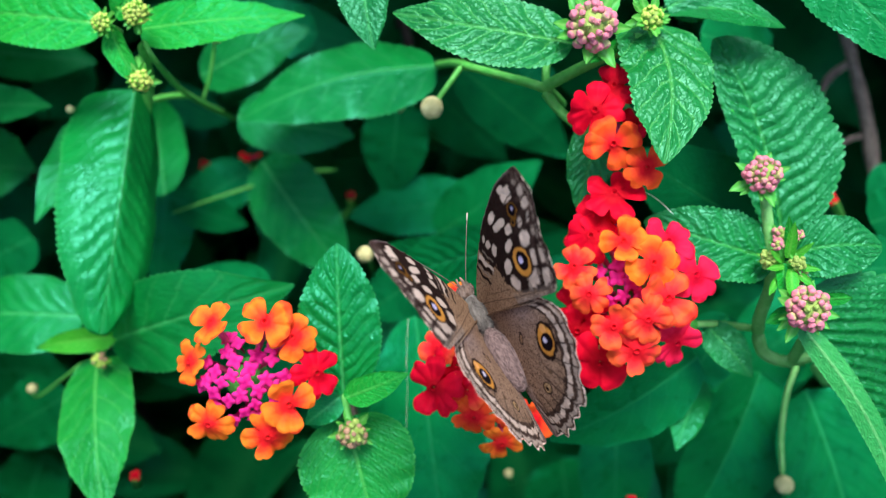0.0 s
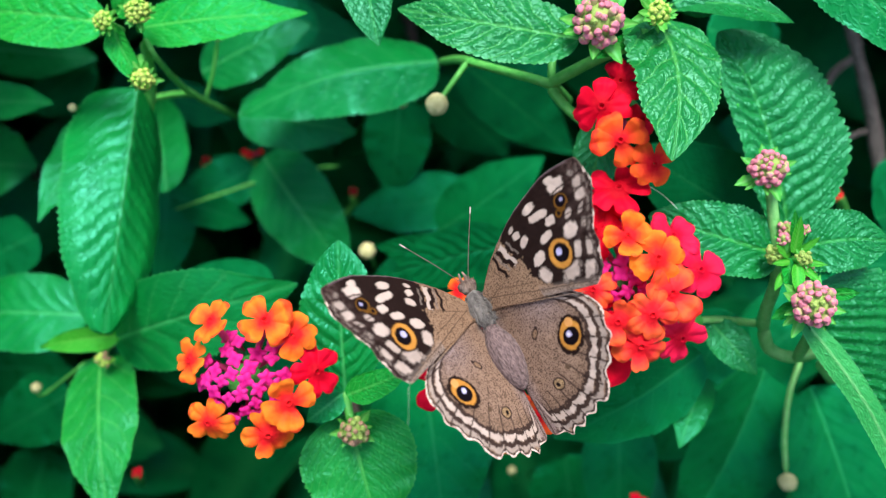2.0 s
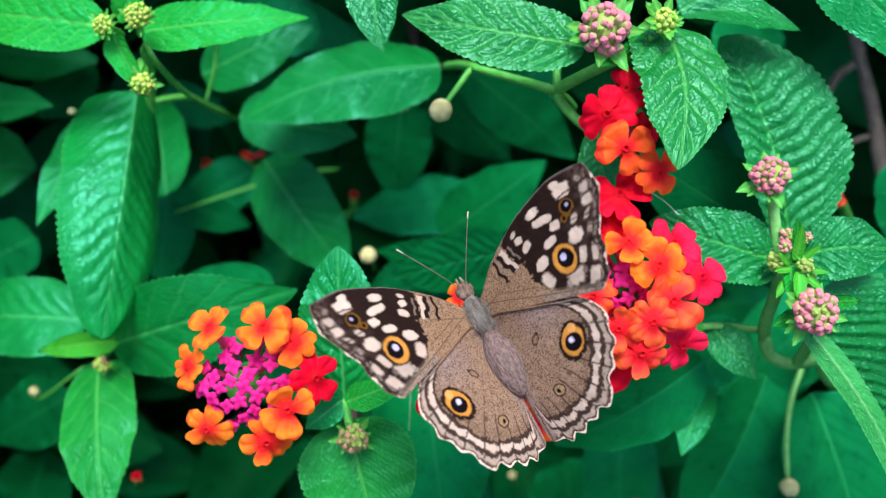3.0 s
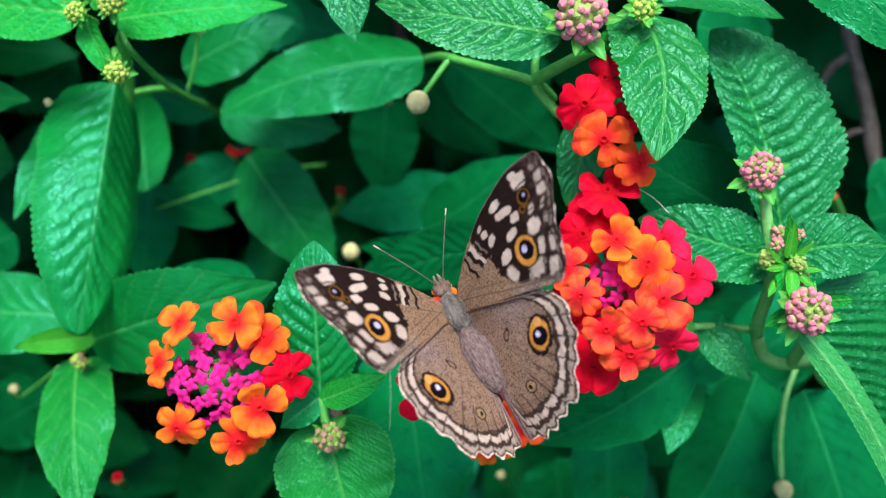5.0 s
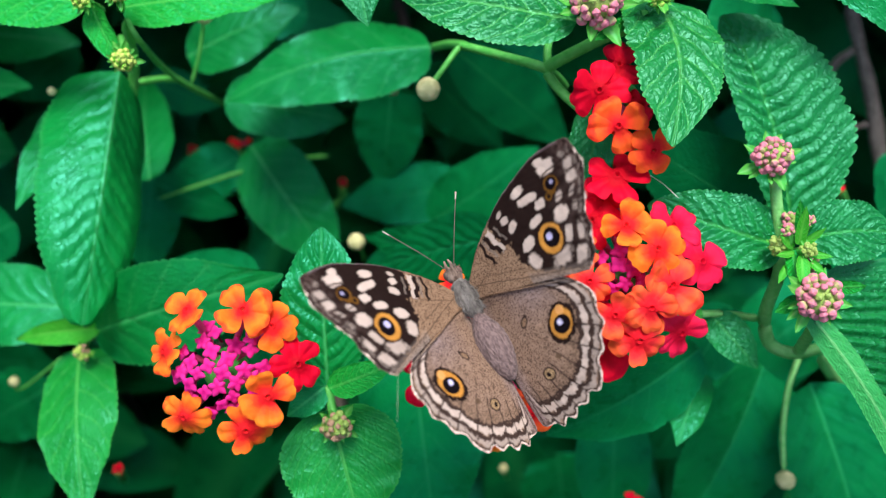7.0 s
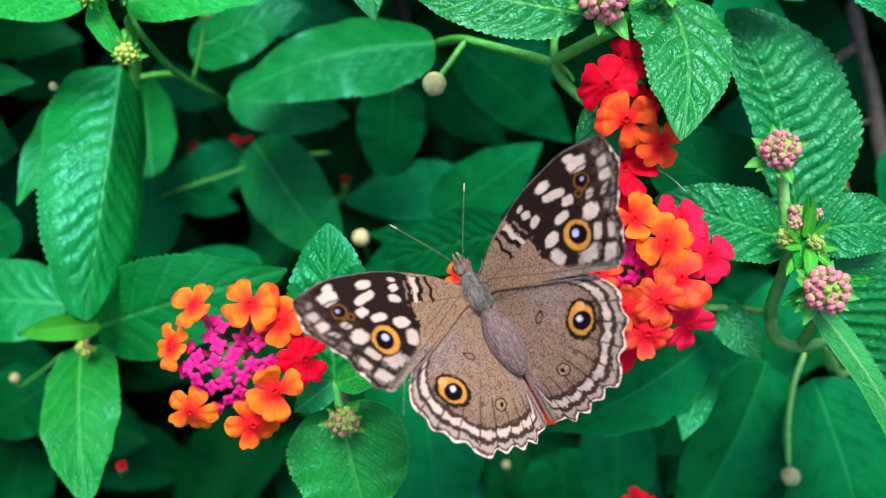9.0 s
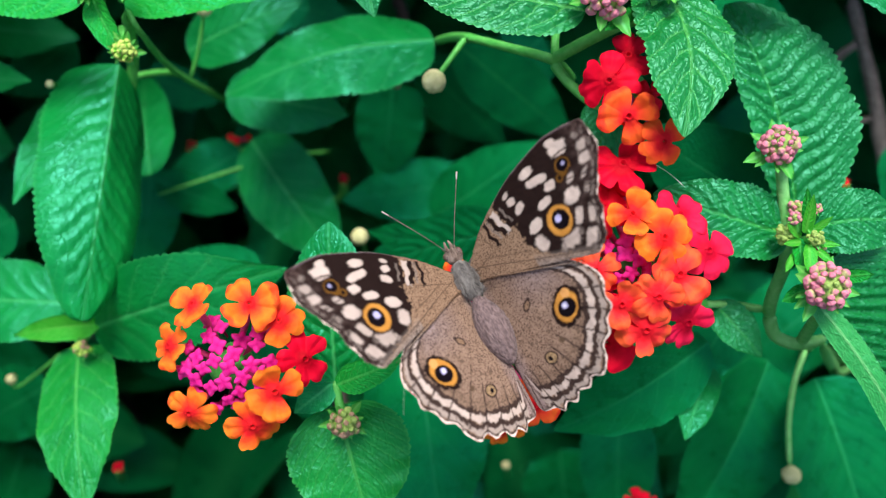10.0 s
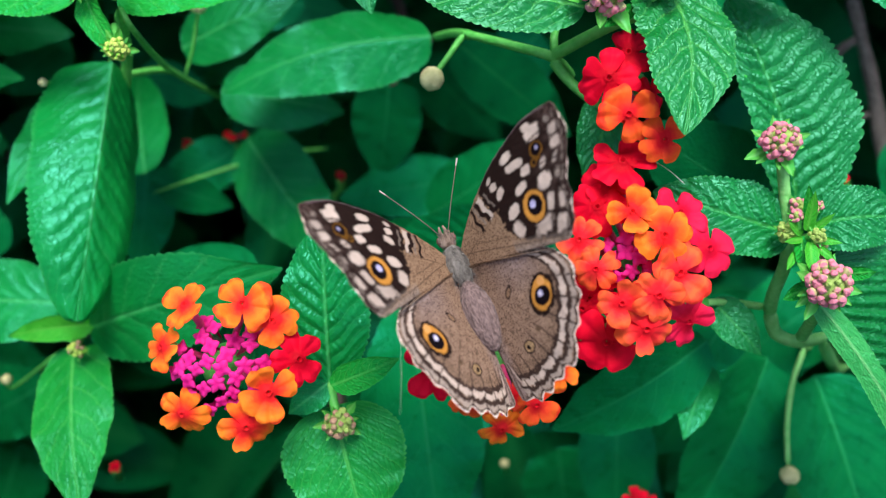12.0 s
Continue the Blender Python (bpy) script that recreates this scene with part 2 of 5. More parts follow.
def from_grid(name, co, closed=False, uv=None, faces_mat=None, attrs=None, wrap=False):
    """A smooth mesh from an array of rows x columns x 3."""
    r, c = co.shape[:2]
    i = np.arange(r * c).reshape(r, c)
    if wrap:
        a, b2 = i, np.roll(i, -1, 1)
        quads = np.stack([a[:-1], b2[:-1], b2[1:], a[1:]], -1).reshape(-1, 4)
    else:
        quads = np.stack([i[:-1, :-1], i[:-1, 1:], i[1:, 1:], i[1:, :-1]], -1).reshape(-1, 4)
    me = bpy.data.meshes.new(name)
    me.from_pydata(co.reshape(-1, 3).tolist(), [], quads.tolist())
    me.shade_smooth()
    if uv is not None:
        layer = me.uv_layers.new(name="UVMap")
        layer.data.foreach_set("uv", uv.reshape(-1, 2)[quads.ravel()].astype(np.float32).ravel())
    for key, val in (attrs or {}).items():
        if val.ndim == 3:
            at = me.attributes.new(key, "FLOAT_COLOR", "POINT")
            full = np.concatenate([val, np.ones((*val.shape[:2], 1))], -1)
            at.data.foreach_set("color", full.astype(np.float32).ravel())
        else:
            at = me.attributes.new(key, "FLOAT", "POINT")
            at.data.foreach_set("value", val.astype(np.float32).ravel())
    return me


def unit(v):
    v = np.asarray(v, float)
    return v / (np.linalg.norm(v) + 1e-12)


def smooth_line(pts, n):
    """A Catmull-Rom line through points."""
    p = np.asarray(pts, float)
    p = np.vstack([2 * p[0] - p[1], p, 2 * p[-1] - p[-2]])
    out = []
    seg = len(p) - 3
    for s in np.linspace(0, seg - 1e-6, n):
        k, t = int(s), s - int(s)
        a, b, c, d = p[k:k + 4]
        out.append(0.5 * (2 * b + (c - a) * t + (2 * a - 5 * b + 4 * c - d) * t * t + (3 * b - a - 3 * c + d) * t ** 3))
    return np.array(out)


def tube(name, pts, r0, r1, sides=9, n=None, knots=0.0):
    """A round, tapering stem along points, closed at both ends."""
    n = n or max(8, 5 * len(pts))
    line = smooth_line(pts, n)
    t = np.gradient(line, axis=0)
    t /= np.linalg.norm(t, axis=1, keepdims=True) + 1e-12
    ref = np.array([0.31, 0.2, 0.93])
    a = np.cross(t, ref)
    a /= np.linalg.norm(a, axis=1, keepdims=True) + 1e-9
    b = np.cross(t, a)
    k = np.linspace(0, 1, n)
    rad = r0 + (r1 - r0) * k + knots * r0 * np.sin(k * 19) * np.sin(k * 7)
    rad[0] *= 0.05
    rad[-1] *= 0.05
    an = np.linspace(0, 2 * np.pi, sides, endpoint=False)
    co = line[:, None] + rad[:, None, None] * (np.cos(an)[None, :, None] * a[:, None] + np.sin(an)[None, :, None] * b[:, None])
    return from_grid(name, co * MM, wrap=True)


def ball(name, radii, rows=12, cols=16, shape=None):
    th = np.linspace(0, np.pi, rows)
    ph = np.linspace(0, 2 * np.pi, cols, endpoint=False)
    co = np.stack([np.sin(th)[:, None] * np.cos(ph), np.sin(th)[:, None] * np.sin(ph), np.cos(th)[:, None] + 0 * ph], -1)
    if shape:
        co = shape(co)
    return from_grid(name, co * np.asarray(radii) * MM, wrap=True)


# ---- a leaf ----
def leaf_mesh(base, tip, width, roll=0.0, arch=0.0, fold=0.0, bend=0.0, quilt=0.5, teeth=26, shape=0.70, curl=0.0, cols=41, rows=66, seed=0, veins=8, twist=0.0, lop=1.0, full=0.62, taper=0.42):
    """A serrate, quilted ovate blade from base to tip; millimetres, in its branch's space.
    roll: degrees about its length; arch: bulge outwards; fold: how far the halves fold up; bend: sideways bow; curl: rolled-down rims; lop: how wide one half is against the other; full: the lower, the blunter both ends."""
    rng = np.random.default_rng(seed)
    base, tip = np.asarray(base, float), np.asarray(tip, float)
    length = np.linalg.norm(tip - base)
    a = (tip - base) / length
    n0 = unit(np.array([0, 0, 1.0]) - a * a[2])
    side0 = np.cross(n0, a)
    if quilt > 0.3:
        rows = max(rows, 5 * teeth)
    v = np.linspace(0, 1, rows)
    u = np.linspace(-1, 1, cols)
    u = np.sign(u) * np.abs(u) ** 1.35
    # outline: widest below the middle, drawn out to a point, with teeth
    half = width / 2 * np.sin(np.pi * np.clip(v, 0, 1) ** shape) ** full
    half *= 1 - taper * np.clip((v - 0.72) / 0.28, 0, 1) ** 1.2
    half = np.maximum(half, width * 0.012)
    saw = np.abs(np.sin(np.pi * (v * teeth + 0.8 * np.interp(v, np.linspace(0, 1, 11), rng.normal(0, 0.5, 11))))) ** 0.7
    toothed = 1 - 0.065 * (1 - saw) * (v > 0.05) * (v < 0.985)
    wob = 1 + 0.03 * np.interp(v, np.linspace(0, 1, 9), rng.normal(0, 1, 9))
    U, V = np.meshgrid(u, v)
    hw = (half * wob)[:, None] * np.where(np.abs(U) > 0.94, toothed[:, None], 1.0)
    hw = hw * np.where(U < 0, lop, 1.0)
    X = U * hw
    # side veins climb towards the tip
    s = V - 0.40 * np.abs(U) ** 1.1 * (width / length) * 1.3
    k = s * veins / 0.9 + 0.15 * np.sign(U)
    k = k + 0.020 * veins * np.sin(4.2 * U + 3.1 * V + 1.7 * seed) * np.abs(U) + 0.012 * veins * np.sin(9 * U - 7 * V + seed)
    ridge = np.abs(np.sin(np.pi * k)) ** 0.7
    inside = np.clip(1 - np.abs(U) ** 5, 0, 1) * np.clip(V * 8, 0, 1) * np.clip((1 - V) * 6, 0, 1)
    mid = np.exp(-(X / (0.022 * width)) ** 2)
    Z = quilt * width * 0.052 * (ridge - 0.5) * inside * (1 - 0.7 * mid)
    # small cross-ribs between the side veins
    Z += quilt * width * 0.008 * np.sin(U * 34 + 3 * np.sin(V * 40)) * inside * ridge * (1 - mid)
    Z -= width * 0.022 * mid * quilt
    au = np.abs(U)
    Z += fold * np.abs(X) * (0.6 + 0.4 * np.cos(np.pi * V))
    Z -= curl * width * np.clip(au - 0.62, 0, 1) ** 1.6 * 1.9
    Z += width * 0.02 * np.interp(V, np.linspace(0, 1, 12), rng.normal(0, 1, 12)) * np.sign(U) * au ** 2
    Z += arch * length * np.sin(np.pi * V)
    Y = V * length
    X = X + bend * length * np.sin(np.pi * V)
    ang = np.radians(roll + twist * (V - 0.5))
    n = n0[None, None] * np.cos(ang)[..., None] - side0[None, None] * np.sin(ang)[..., None]
    sd = side0[None, None] * np.cos(ang)[..., None] + n0[None, None] * np.sin(ang)[..., None]
    co = base + a * Y[..., None] + sd * X[..., None] + n * Z[..., None]
    off = np.abs(U * hw)
    mid = np.clip((0.30 + 0.006 * width - off) / 0.22, 0, 1) * np.clip(1.25 - V, 0, 1)
    vein = np.clip(0.8 * mid + 0.4 * (au > 0.965), 0, 1)
    net = np.clip((1.02 - au) * 6, 0, 1) * np.clip(V * 14, 0, 1) * np.clip(off / 0.25, 0, 1)
    uv = np.stack([U * hw * MM + 0.013 * seed, Y * MM + 0.007 * seed], -1)
    return from_grid("leaf", co * MM, uv=uv, attrs={"vein": vein, "net": net, "side": k + 40.0, "across": off})


# ---- branches ----
BRANCHES = {}


def branch(key, at, label):
    e = new("lantana_branch")
    e.empty_display_size = 0.01
    e.matrix_basis = BUSH @ Matrix.Translation([c * MM for c in at])
    tagged(e, label, "plant branch", "branches of the lantana bush")
    BRANCHES[key] = (e, np.array(at, float))
    return e


COUNT = [0]


def leaf(key, base, tip, width, mat=None, label="", **kw):
    e, at = BRANCHES[key]
    COUNT[0] += 1
    me = leaf_mesh(np.subtract(base, at), np.subtract(tip, at), width, seed=COUNT[0], **kw)
    return part("leaf", me, mat or LEAF_RUGOSE, e, label)


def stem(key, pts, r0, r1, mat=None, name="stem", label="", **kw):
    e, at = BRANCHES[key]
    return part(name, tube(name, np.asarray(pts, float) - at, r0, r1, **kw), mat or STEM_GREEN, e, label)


# ---- florets, shared meshes about 10 mm across, facing +z ----
def floret_mesh(name, seed, lobes=4, cup=0.2, gap=0.37):
    """An open floret: rounded lobes parted by notches, round a small raised mouth."""
    rng = np.random.default_rng(seed)
    nth, nr = 96, 18
    th = np.linspace(0, 2 * np.pi, nth, endpoint=False)
    start = (np.arange(lobes) + rng.normal(0, 0.07, lobes)) * 2 * np.pi / lobes
    size = 1 + rng.normal(0, 0.09, lobes)
    size[rng.integers(lobes)] *= 1.15
    d = (th[:, None] - start[None] + np.pi) % (2 * np.pi) - np.pi
    wide = np.pi / lobes * (0.965 + rng.normal(0, 0.05, lobes))
    prof = size * np.clip(1 - (np.abs(d) / wide) ** 4.2, 0, 1) ** 0.5
    big, which = prof.max(1), prof.argmax(1)
    dd = d[np.arange(nth), which]
    R = gap + (1 - gap) * big
    notch = (rng.random(lobes) > 0.45)[which]
    R *= 1 - 0.10 * np.exp(-(dd / 0.11) ** 2) * notch
    R *= 1 + 0.02 * np.sin(th * 11 + seed) + 0.02 * np.sin(th * 7 + 2 * seed)
    rr = np.concatenate([[0.02, 0.05, 0.075], np.linspace(0.10, 1, nr)])
    lift = cup + rng.normal(0, 0.26, lobes)
    sway = rng.normal(0, 0.34, lobes)
    rad = rr[:, None] * R[None]
    x, y = rad * np.cos(th), rad * np.sin(th)
    t = np.clip((rad - 0.26) / 0.74, 0, 1)
    u = (dd / wide[which])[None]
    z = lift[which][None] * t ** 1.3 * 0.75 + sway[which][None] * u * t * 0.32
    z = z - 0.17 * t * np.abs(u) ** 2.2 - 0.26 * np.clip(rad - 0.80, 0, 1) * 2.2
    z = z - 0.10 * np.exp(-(u / 0.22) ** 2) * t * (rng.random(lobes) > 0.4)[which][None]
    ruffle = np.array([[noise.noise(Vector((p * 2.6, q * 2.6, seed * 2.3))) for p, q in zip(r1, r2)] for r1, r2 in zip(x, y)])
    z = z + 0.13 * ruffle * t
    # the mouth: a low rim round a hole, on a slightly raised middle
    z = z + 0.09 * np.exp(-((rad - 0.105) / 0.03) ** 2) + 0.07 * np.exp(-(rad / 0.32) ** 4)
    z[0], z[1], z[2] = 0.02, 0.05, 0.10
    co = np.stack([x, y, z], -1) * 5.0
    return from_grid(name, co * MM, wrap=True, attrs={"radial": rad})


FLORETS = [floret_mesh("floret", k, lobes, cup) for k, lobes, cup in ((1, 4, 0.12), (2, 5, 0.15), (3, 4, 0.32), (4, 5, 0.02), (5, 4, -0.08), (6, 4, 0.22), (7, 5, 0.28))]
FLORET_MESHES = {}


def star_mesh(seed):
    """An unopened floret: a folded star with quilted faces and sharp corners, on a short neck."""
    rng = np.random.default_rng(seed)
    points = 4 + (seed in (1, 4))
    corner = np.pi / points
    nth = 12 * points
    th = np.linspace(0, 2 * np.pi, nth, endpoint=False)
    t = np.abs((th + corner) % (2 * corner) - corner) / corner
    inner, outer = 0.76, 1.26
    R = inner + (outer - inner) * (1 - t) ** 1.1
    R = R * (1 + np.interp(th, np.linspace(0, 2 * np.pi, points + 1), np.append(g := rng.normal(0, 0.09, points), g[0])))
    ridge = (1 - t) ** 1.2
    rows = [(0.02, 0.20), (0.25, 0.24), (0.5, 0.22), (0.75, 0.13), (0.93, 0.02), (1.0, -0.08), (0.86, -0.26), (0.52, -0.62), (0.30, -1.2), (0.25, -2.6), (0.05, -2.65)]
    co = []
    for k, z in rows:
        blend = R if k > 0.2 and z > -0.7 else np.full(nth, 0.6)
        top = 0.07 * ridge * k if z > -0.1 and k > 0.1 else 0
        co.append(np.stack([k * blend * np.cos(th), k * blend * np.sin(th), np.full(nth, z) + top], -1))
    rad = np.repeat(np.array([0.5, 0.62, 0.78, 0.86, 0.92, 0.9, 0.5, 0.25, 0.1, 0.1, 0.1])[:, None], nth, 1)
    rad[1:5] -= 0.12 * (1 - ridge)[None]
    return from_grid("floret_bud", np.array(co) * 1.5 * MM, wrap=True, attrs={"radial": rad})


STARS = [star_mesh(k) for k in range(6)]


def shared(me, mat):
    """The mesh in this material; alike pieces share it."""
    key = (me.name, mat.name)
    if key not in FLORET_MESHES:
        m2 = me.copy()
        m2.materials.clear()
        m2.materials.append(mat)
        FLORET_MESHES[key] = m2
    return FLORET_MESHES[key]


def facing(at, direction, spin=0.0, size=1.0):
    q = Vector(direction).to_track_quat("Z", "Y").to_matrix().to_4x4()
    return Matrix.Translation([c * MM for c in at]) @ q @ Matrix.Rotation(radians(spin), 4, "Z") @ Matrix.Scale(size, 4)


def flower_head(key, centre, radius, stalk, label):
    """The green core of a flower head on its stalk; florets are its pieces."""
    e, at = BRANCHES[key]
    c = np.subtract(centre, at)
    bm = bmesh.new()
    bmesh.ops.create_icosphere(bm, subdivisions=2, radius=radius * MM)
    bmesh.ops.scale(bm, vec=(1, 1, 0.7), verts=bm.verts)
    for f in bm.faces:
        f.smooth = True
    head = part("flower_head", bm, STEM_GREEN, e, label, Matrix.Translation([k * MM for k in c]))
    stem(key, [centre, *stalk], 1.0, 1.3, name="stalk")
    return head, np.array(centre, float)


def floret(head, at, size, mat, kind=0, spin=0.0, lean=(0, 0, 0)):
    """An open floret whose tube runs back to the core."""
    ob, c = head
    p = np.subtract(at, c)
    d = unit(unit(p) * 0.5 + np.array([0, 0, 0.85]) + np.array(lean))
    f = part("floret", shared(FLORETS[kind % len(FLORETS)], mat), mat, ob, "", facing(p, d, spin, size / 10.3))
    neck = tube("tube", [p - d * 0.6, p * 0.75 - d * 2.5, p * 0.2], 0.75, 0.5, sides=7, n=7)
    part("tube", neck, TUBE_PINK, ob)
    return f


def floret_buds(head, middle, radius, n, dome, size, seed):
    """Unopened florets in a spiral over the middle of the head."""
    ob, c = head
    rng = np.random.default_rng(seed)
    for k in range(n):
        r, an = radius * math.sqrt((k + 0.4) / n), k * 2.39996 + rng.normal(0, 0.12)
        x, y = r * math.cos(an), r * math.sin(an) * 0.95
        p = np.array(middle) - c + (x, y, dome * (1 - (r / radius) ** 2) + rng.normal(0, 0.4))
        d = (x / radius * 0.75 + rng.normal(0, 0.1), y / radius * 0.75 + rng.normal(0, 0.1), 1)
        part("floret_bud", shared(STARS[k * 5 % 6], PETAL_MAGENTA), PETAL_MAGENTA, ob, "", facing(p, d, rng.uniform(0, 90), size * rng.uniform(0.88, 1.1)))


def knob_mesh(name):
    """A closed bud: a square pad with a cross pressed into its top, on a narrower foot."""
    n = 16
    th = np.linspace(0, 2 * np.pi, n, endpoint=False)
    box = 1 / (np.abs(np.cos(th)) ** 5 + np.abs(np.sin(th)) ** 5) ** 0.2
    rows = ((0.02, 0.86, 1.0), (0.35, 0.78, 1.0), (0.72, 0.54, 0.95), (0.96, 0.16, 0.75), (0.97, -0.28, 0.5), (0.72, -0.8, 0.2), (0.5, -1.5, 0.0))
    cross = 0.16 * np.abs(np.cos(2 * th)) ** 2
    co = [np.stack([r * box * np.cos(th), r * box * np.sin(th), z - cross * (0.3 < r) * (z > 0.4)], -1) for r, z, k in rows]
    return from_grid(name, np.array(co) * MM, wrap=True, attrs={"radial": np.repeat(np.array([k for r, z, k in rows])[:, None], n, 1)})


KNOB = knob_mesh("bud")


def bract_mesh():
    v = np.linspace(0, 1, 9)
    u = np.linspace(-1, 1, 5)
    U, V = np.meshgrid(u, v)
    w = 0.25 * np.sin(np.pi * np.clip(V * 0.90 + 0.10, 0, 1) ** 0.8) * (1 + 0.08 * np.sin(V * 17 + U)) + 0.01
    co = np.stack([U * w, V, 0.22 * V ** 2 + 0.45 * np.abs(U) * w + 0.03 * np.sin(V * 11 + 2 * U)], -1)
    return from_grid("bract", co * MM, uv=np.stack([U * w, V], -1) * MM, attrs={"vein": np.exp(-(U / 0.2) ** 2) * 0.6})


BRACT = bract_mesh()


def bud_head(key, centre, radius, face, stalk, label, n=34, bracts=11, seed=0, pink=0.7, mats=None, bract_size=1.0):
    """A young head: tight square buds on a dome, with a ruff of bracts."""
    e, at = BRANCHES[key]
    rng = np.random.default_rng(seed)
    q = Vector(face).to_track_quat("Z", "Y").to_matrix().to_4x4()
    m = Matrix.Translation([k * MM for k in np.subtract(centre, at)]) @ q
    core = part("bud_head", ball("bud_head", (radius * 0.78,) * 3, 10, 14), BUD_GREEN, e, label, m)
    for k in range(n):
        z = 1 - 1.25 * (k + 0.5) / n
        an, s = k * 2.39996, math.sqrt(max(0.0, 1 - z * z))
        d = unit(np.array([s * math.cos(an), s * math.sin(an), z]) + rng.normal(0, 0.06, 3))
        mat = (mats or [BUD_PINK, BUD_GREEN])[0 if rng.random() < pink * (0.22 + 1.05 * s) else 1]
        part("bud", shared(KNOB, mat), mat, core, "", facing(d * radius * rng.uniform(0.80, 1.04), d + rng.normal(0, 0.20, 3), rng.uniform(0, 90), radius * 1.22 / math.sqrt(n) * rng.uniform(0.8, 1.15) * (0.64 + 0.42 * s)))
    for k in range(bracts):
        an = 2 * math.pi * k / bracts + rng.normal(0, 0.25)
        d = Vector((math.cos(an), math.sin(an), rng.uniform(-0.4, 0.35)))
        up = Matrix.Translation(d * radius * 0.7 * MM - Vector((0, 0, radius * 0.25 * MM))) @ d.to_track_quat("Y", "Z").to_matrix().to_4x4() @ Matrix.Scale(radius * rng.uniform(0.45, 1.05) * bract_size, 4)
        part("bract", shared(BRACT, BRACT_LEAF), BRACT_LEAF, core, "", up)
    if stalk:
        stem(key, [centre, *stalk], 0.7, 0.8, name="stalk")
    return core


def round_bud(key, centre, radius, mat, label, stalk=None, r=0.6):
    """A bare, dried seed head: a knobbly ball on a stalk."""
    e, at = BRANCHES[key]
    rng = np.random.default_rng(int(radius * 100))
    bm = bmesh.new()
    bmesh.ops.create_icosphere(bm, subdivisions=4, radius=radius * MM)
    for v in bm.verts:
        k = v.co.normalized() * 5.5
        pit = noise.cell(k * 0.9)
        v.co *= 1 + 0.06 * noise.noise(k * 1.5) + 0.05 * noise.noise(k * 0.35) - 0.05 * (pit > 0.6)
    for f in bm.faces:
        f.smooth = True
    ob = part("seed_head", bm, mat, e, label, Matrix.Translation([k * MM for k in np.subtract(centre, at)]))
    if stalk:
        stem(key, [centre, *stalk], r, r * 1.3, name="stalk")
    return ob


# ---- the ground ----
def ground():
    n = 60
    k = np.linspace(-1, 1, n)
    g = np.sign(k) * np.abs(k) ** 5 * 400
    X, Y = np.meshgrid(g, g)
    Z = np.array([[0.02 * noise.noise(Vector((x * 3, y * 3, 0))) * math.exp(-(x * x + y * y) / 50) for x in g] for y in g])
    ob = new("ground", from_grid("ground", np.stack([X, Y, Z], -1)))
    ob.data.materials.append(SOIL)
    tagged(ob, "dark brown bare soil under the bush", "soil", kind="structure")


ground()


# ---- the sprays of the bush ----
branch("left", (-77.5, -15.8, -48.0), "lantana branch with drooping green leaves and pale young buds")
branch("lflower", (-38.9, -29.3, -20.0), "lantana sprig with a pink and orange flower head")
branch("lbud", (-18.5, -29.9, -12.0), "lantana shoot with serrated leaves and a withered bud head")
branch("top", (19.6, 31.9, -18.0), "lantana branch with wrinkled leaves, a pink bud head and red florets")
branch("right", (60.4, -4.1, -8.0), "lantana branch with pink buds and a red-orange flower head")
branch("rlow", (70.5, -22.8, -22.0), "lantana shoot with a large wrinkled leaf")
branch("low", (83.3, -28.0, -50.0), "thin lantana stem with a pale dried seed head")
branch("bg", (-32.5, 24.9, -110.0), "older lantana branch with large dark green leaves in shade")
branch("bg2", (87.5, -54.1, -100.0), "older lantana branch with broad bluish green leaves in shade")
branch("bg3", (-127.9, 24.9, -110.0), "older lantana branch with dark green leaves in deep shade")
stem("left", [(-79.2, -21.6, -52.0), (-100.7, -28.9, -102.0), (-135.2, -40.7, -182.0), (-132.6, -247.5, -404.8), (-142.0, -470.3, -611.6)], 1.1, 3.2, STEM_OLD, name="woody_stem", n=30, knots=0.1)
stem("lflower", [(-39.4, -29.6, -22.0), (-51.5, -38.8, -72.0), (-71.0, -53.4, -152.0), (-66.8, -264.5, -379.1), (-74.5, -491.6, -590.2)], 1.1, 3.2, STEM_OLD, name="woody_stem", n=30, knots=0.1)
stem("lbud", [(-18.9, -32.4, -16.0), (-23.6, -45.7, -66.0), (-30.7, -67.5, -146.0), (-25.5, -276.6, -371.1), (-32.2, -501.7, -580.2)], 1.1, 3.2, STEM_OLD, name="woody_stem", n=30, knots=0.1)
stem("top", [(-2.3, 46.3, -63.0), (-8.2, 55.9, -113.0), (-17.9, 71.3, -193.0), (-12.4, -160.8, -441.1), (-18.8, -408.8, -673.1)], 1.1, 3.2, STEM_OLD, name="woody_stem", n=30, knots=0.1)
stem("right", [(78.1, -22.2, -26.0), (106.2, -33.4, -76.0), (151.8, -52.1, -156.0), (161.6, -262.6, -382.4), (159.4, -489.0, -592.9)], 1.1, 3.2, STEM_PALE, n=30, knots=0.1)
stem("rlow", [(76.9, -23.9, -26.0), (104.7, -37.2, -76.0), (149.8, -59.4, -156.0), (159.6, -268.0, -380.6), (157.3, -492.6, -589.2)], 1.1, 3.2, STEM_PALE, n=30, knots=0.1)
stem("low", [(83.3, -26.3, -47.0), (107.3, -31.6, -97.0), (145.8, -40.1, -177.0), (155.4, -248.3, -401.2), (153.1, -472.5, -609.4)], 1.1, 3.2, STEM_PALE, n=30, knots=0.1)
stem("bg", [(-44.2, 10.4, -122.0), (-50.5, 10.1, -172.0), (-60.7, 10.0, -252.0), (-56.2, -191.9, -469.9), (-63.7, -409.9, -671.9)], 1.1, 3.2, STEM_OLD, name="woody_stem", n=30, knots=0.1)
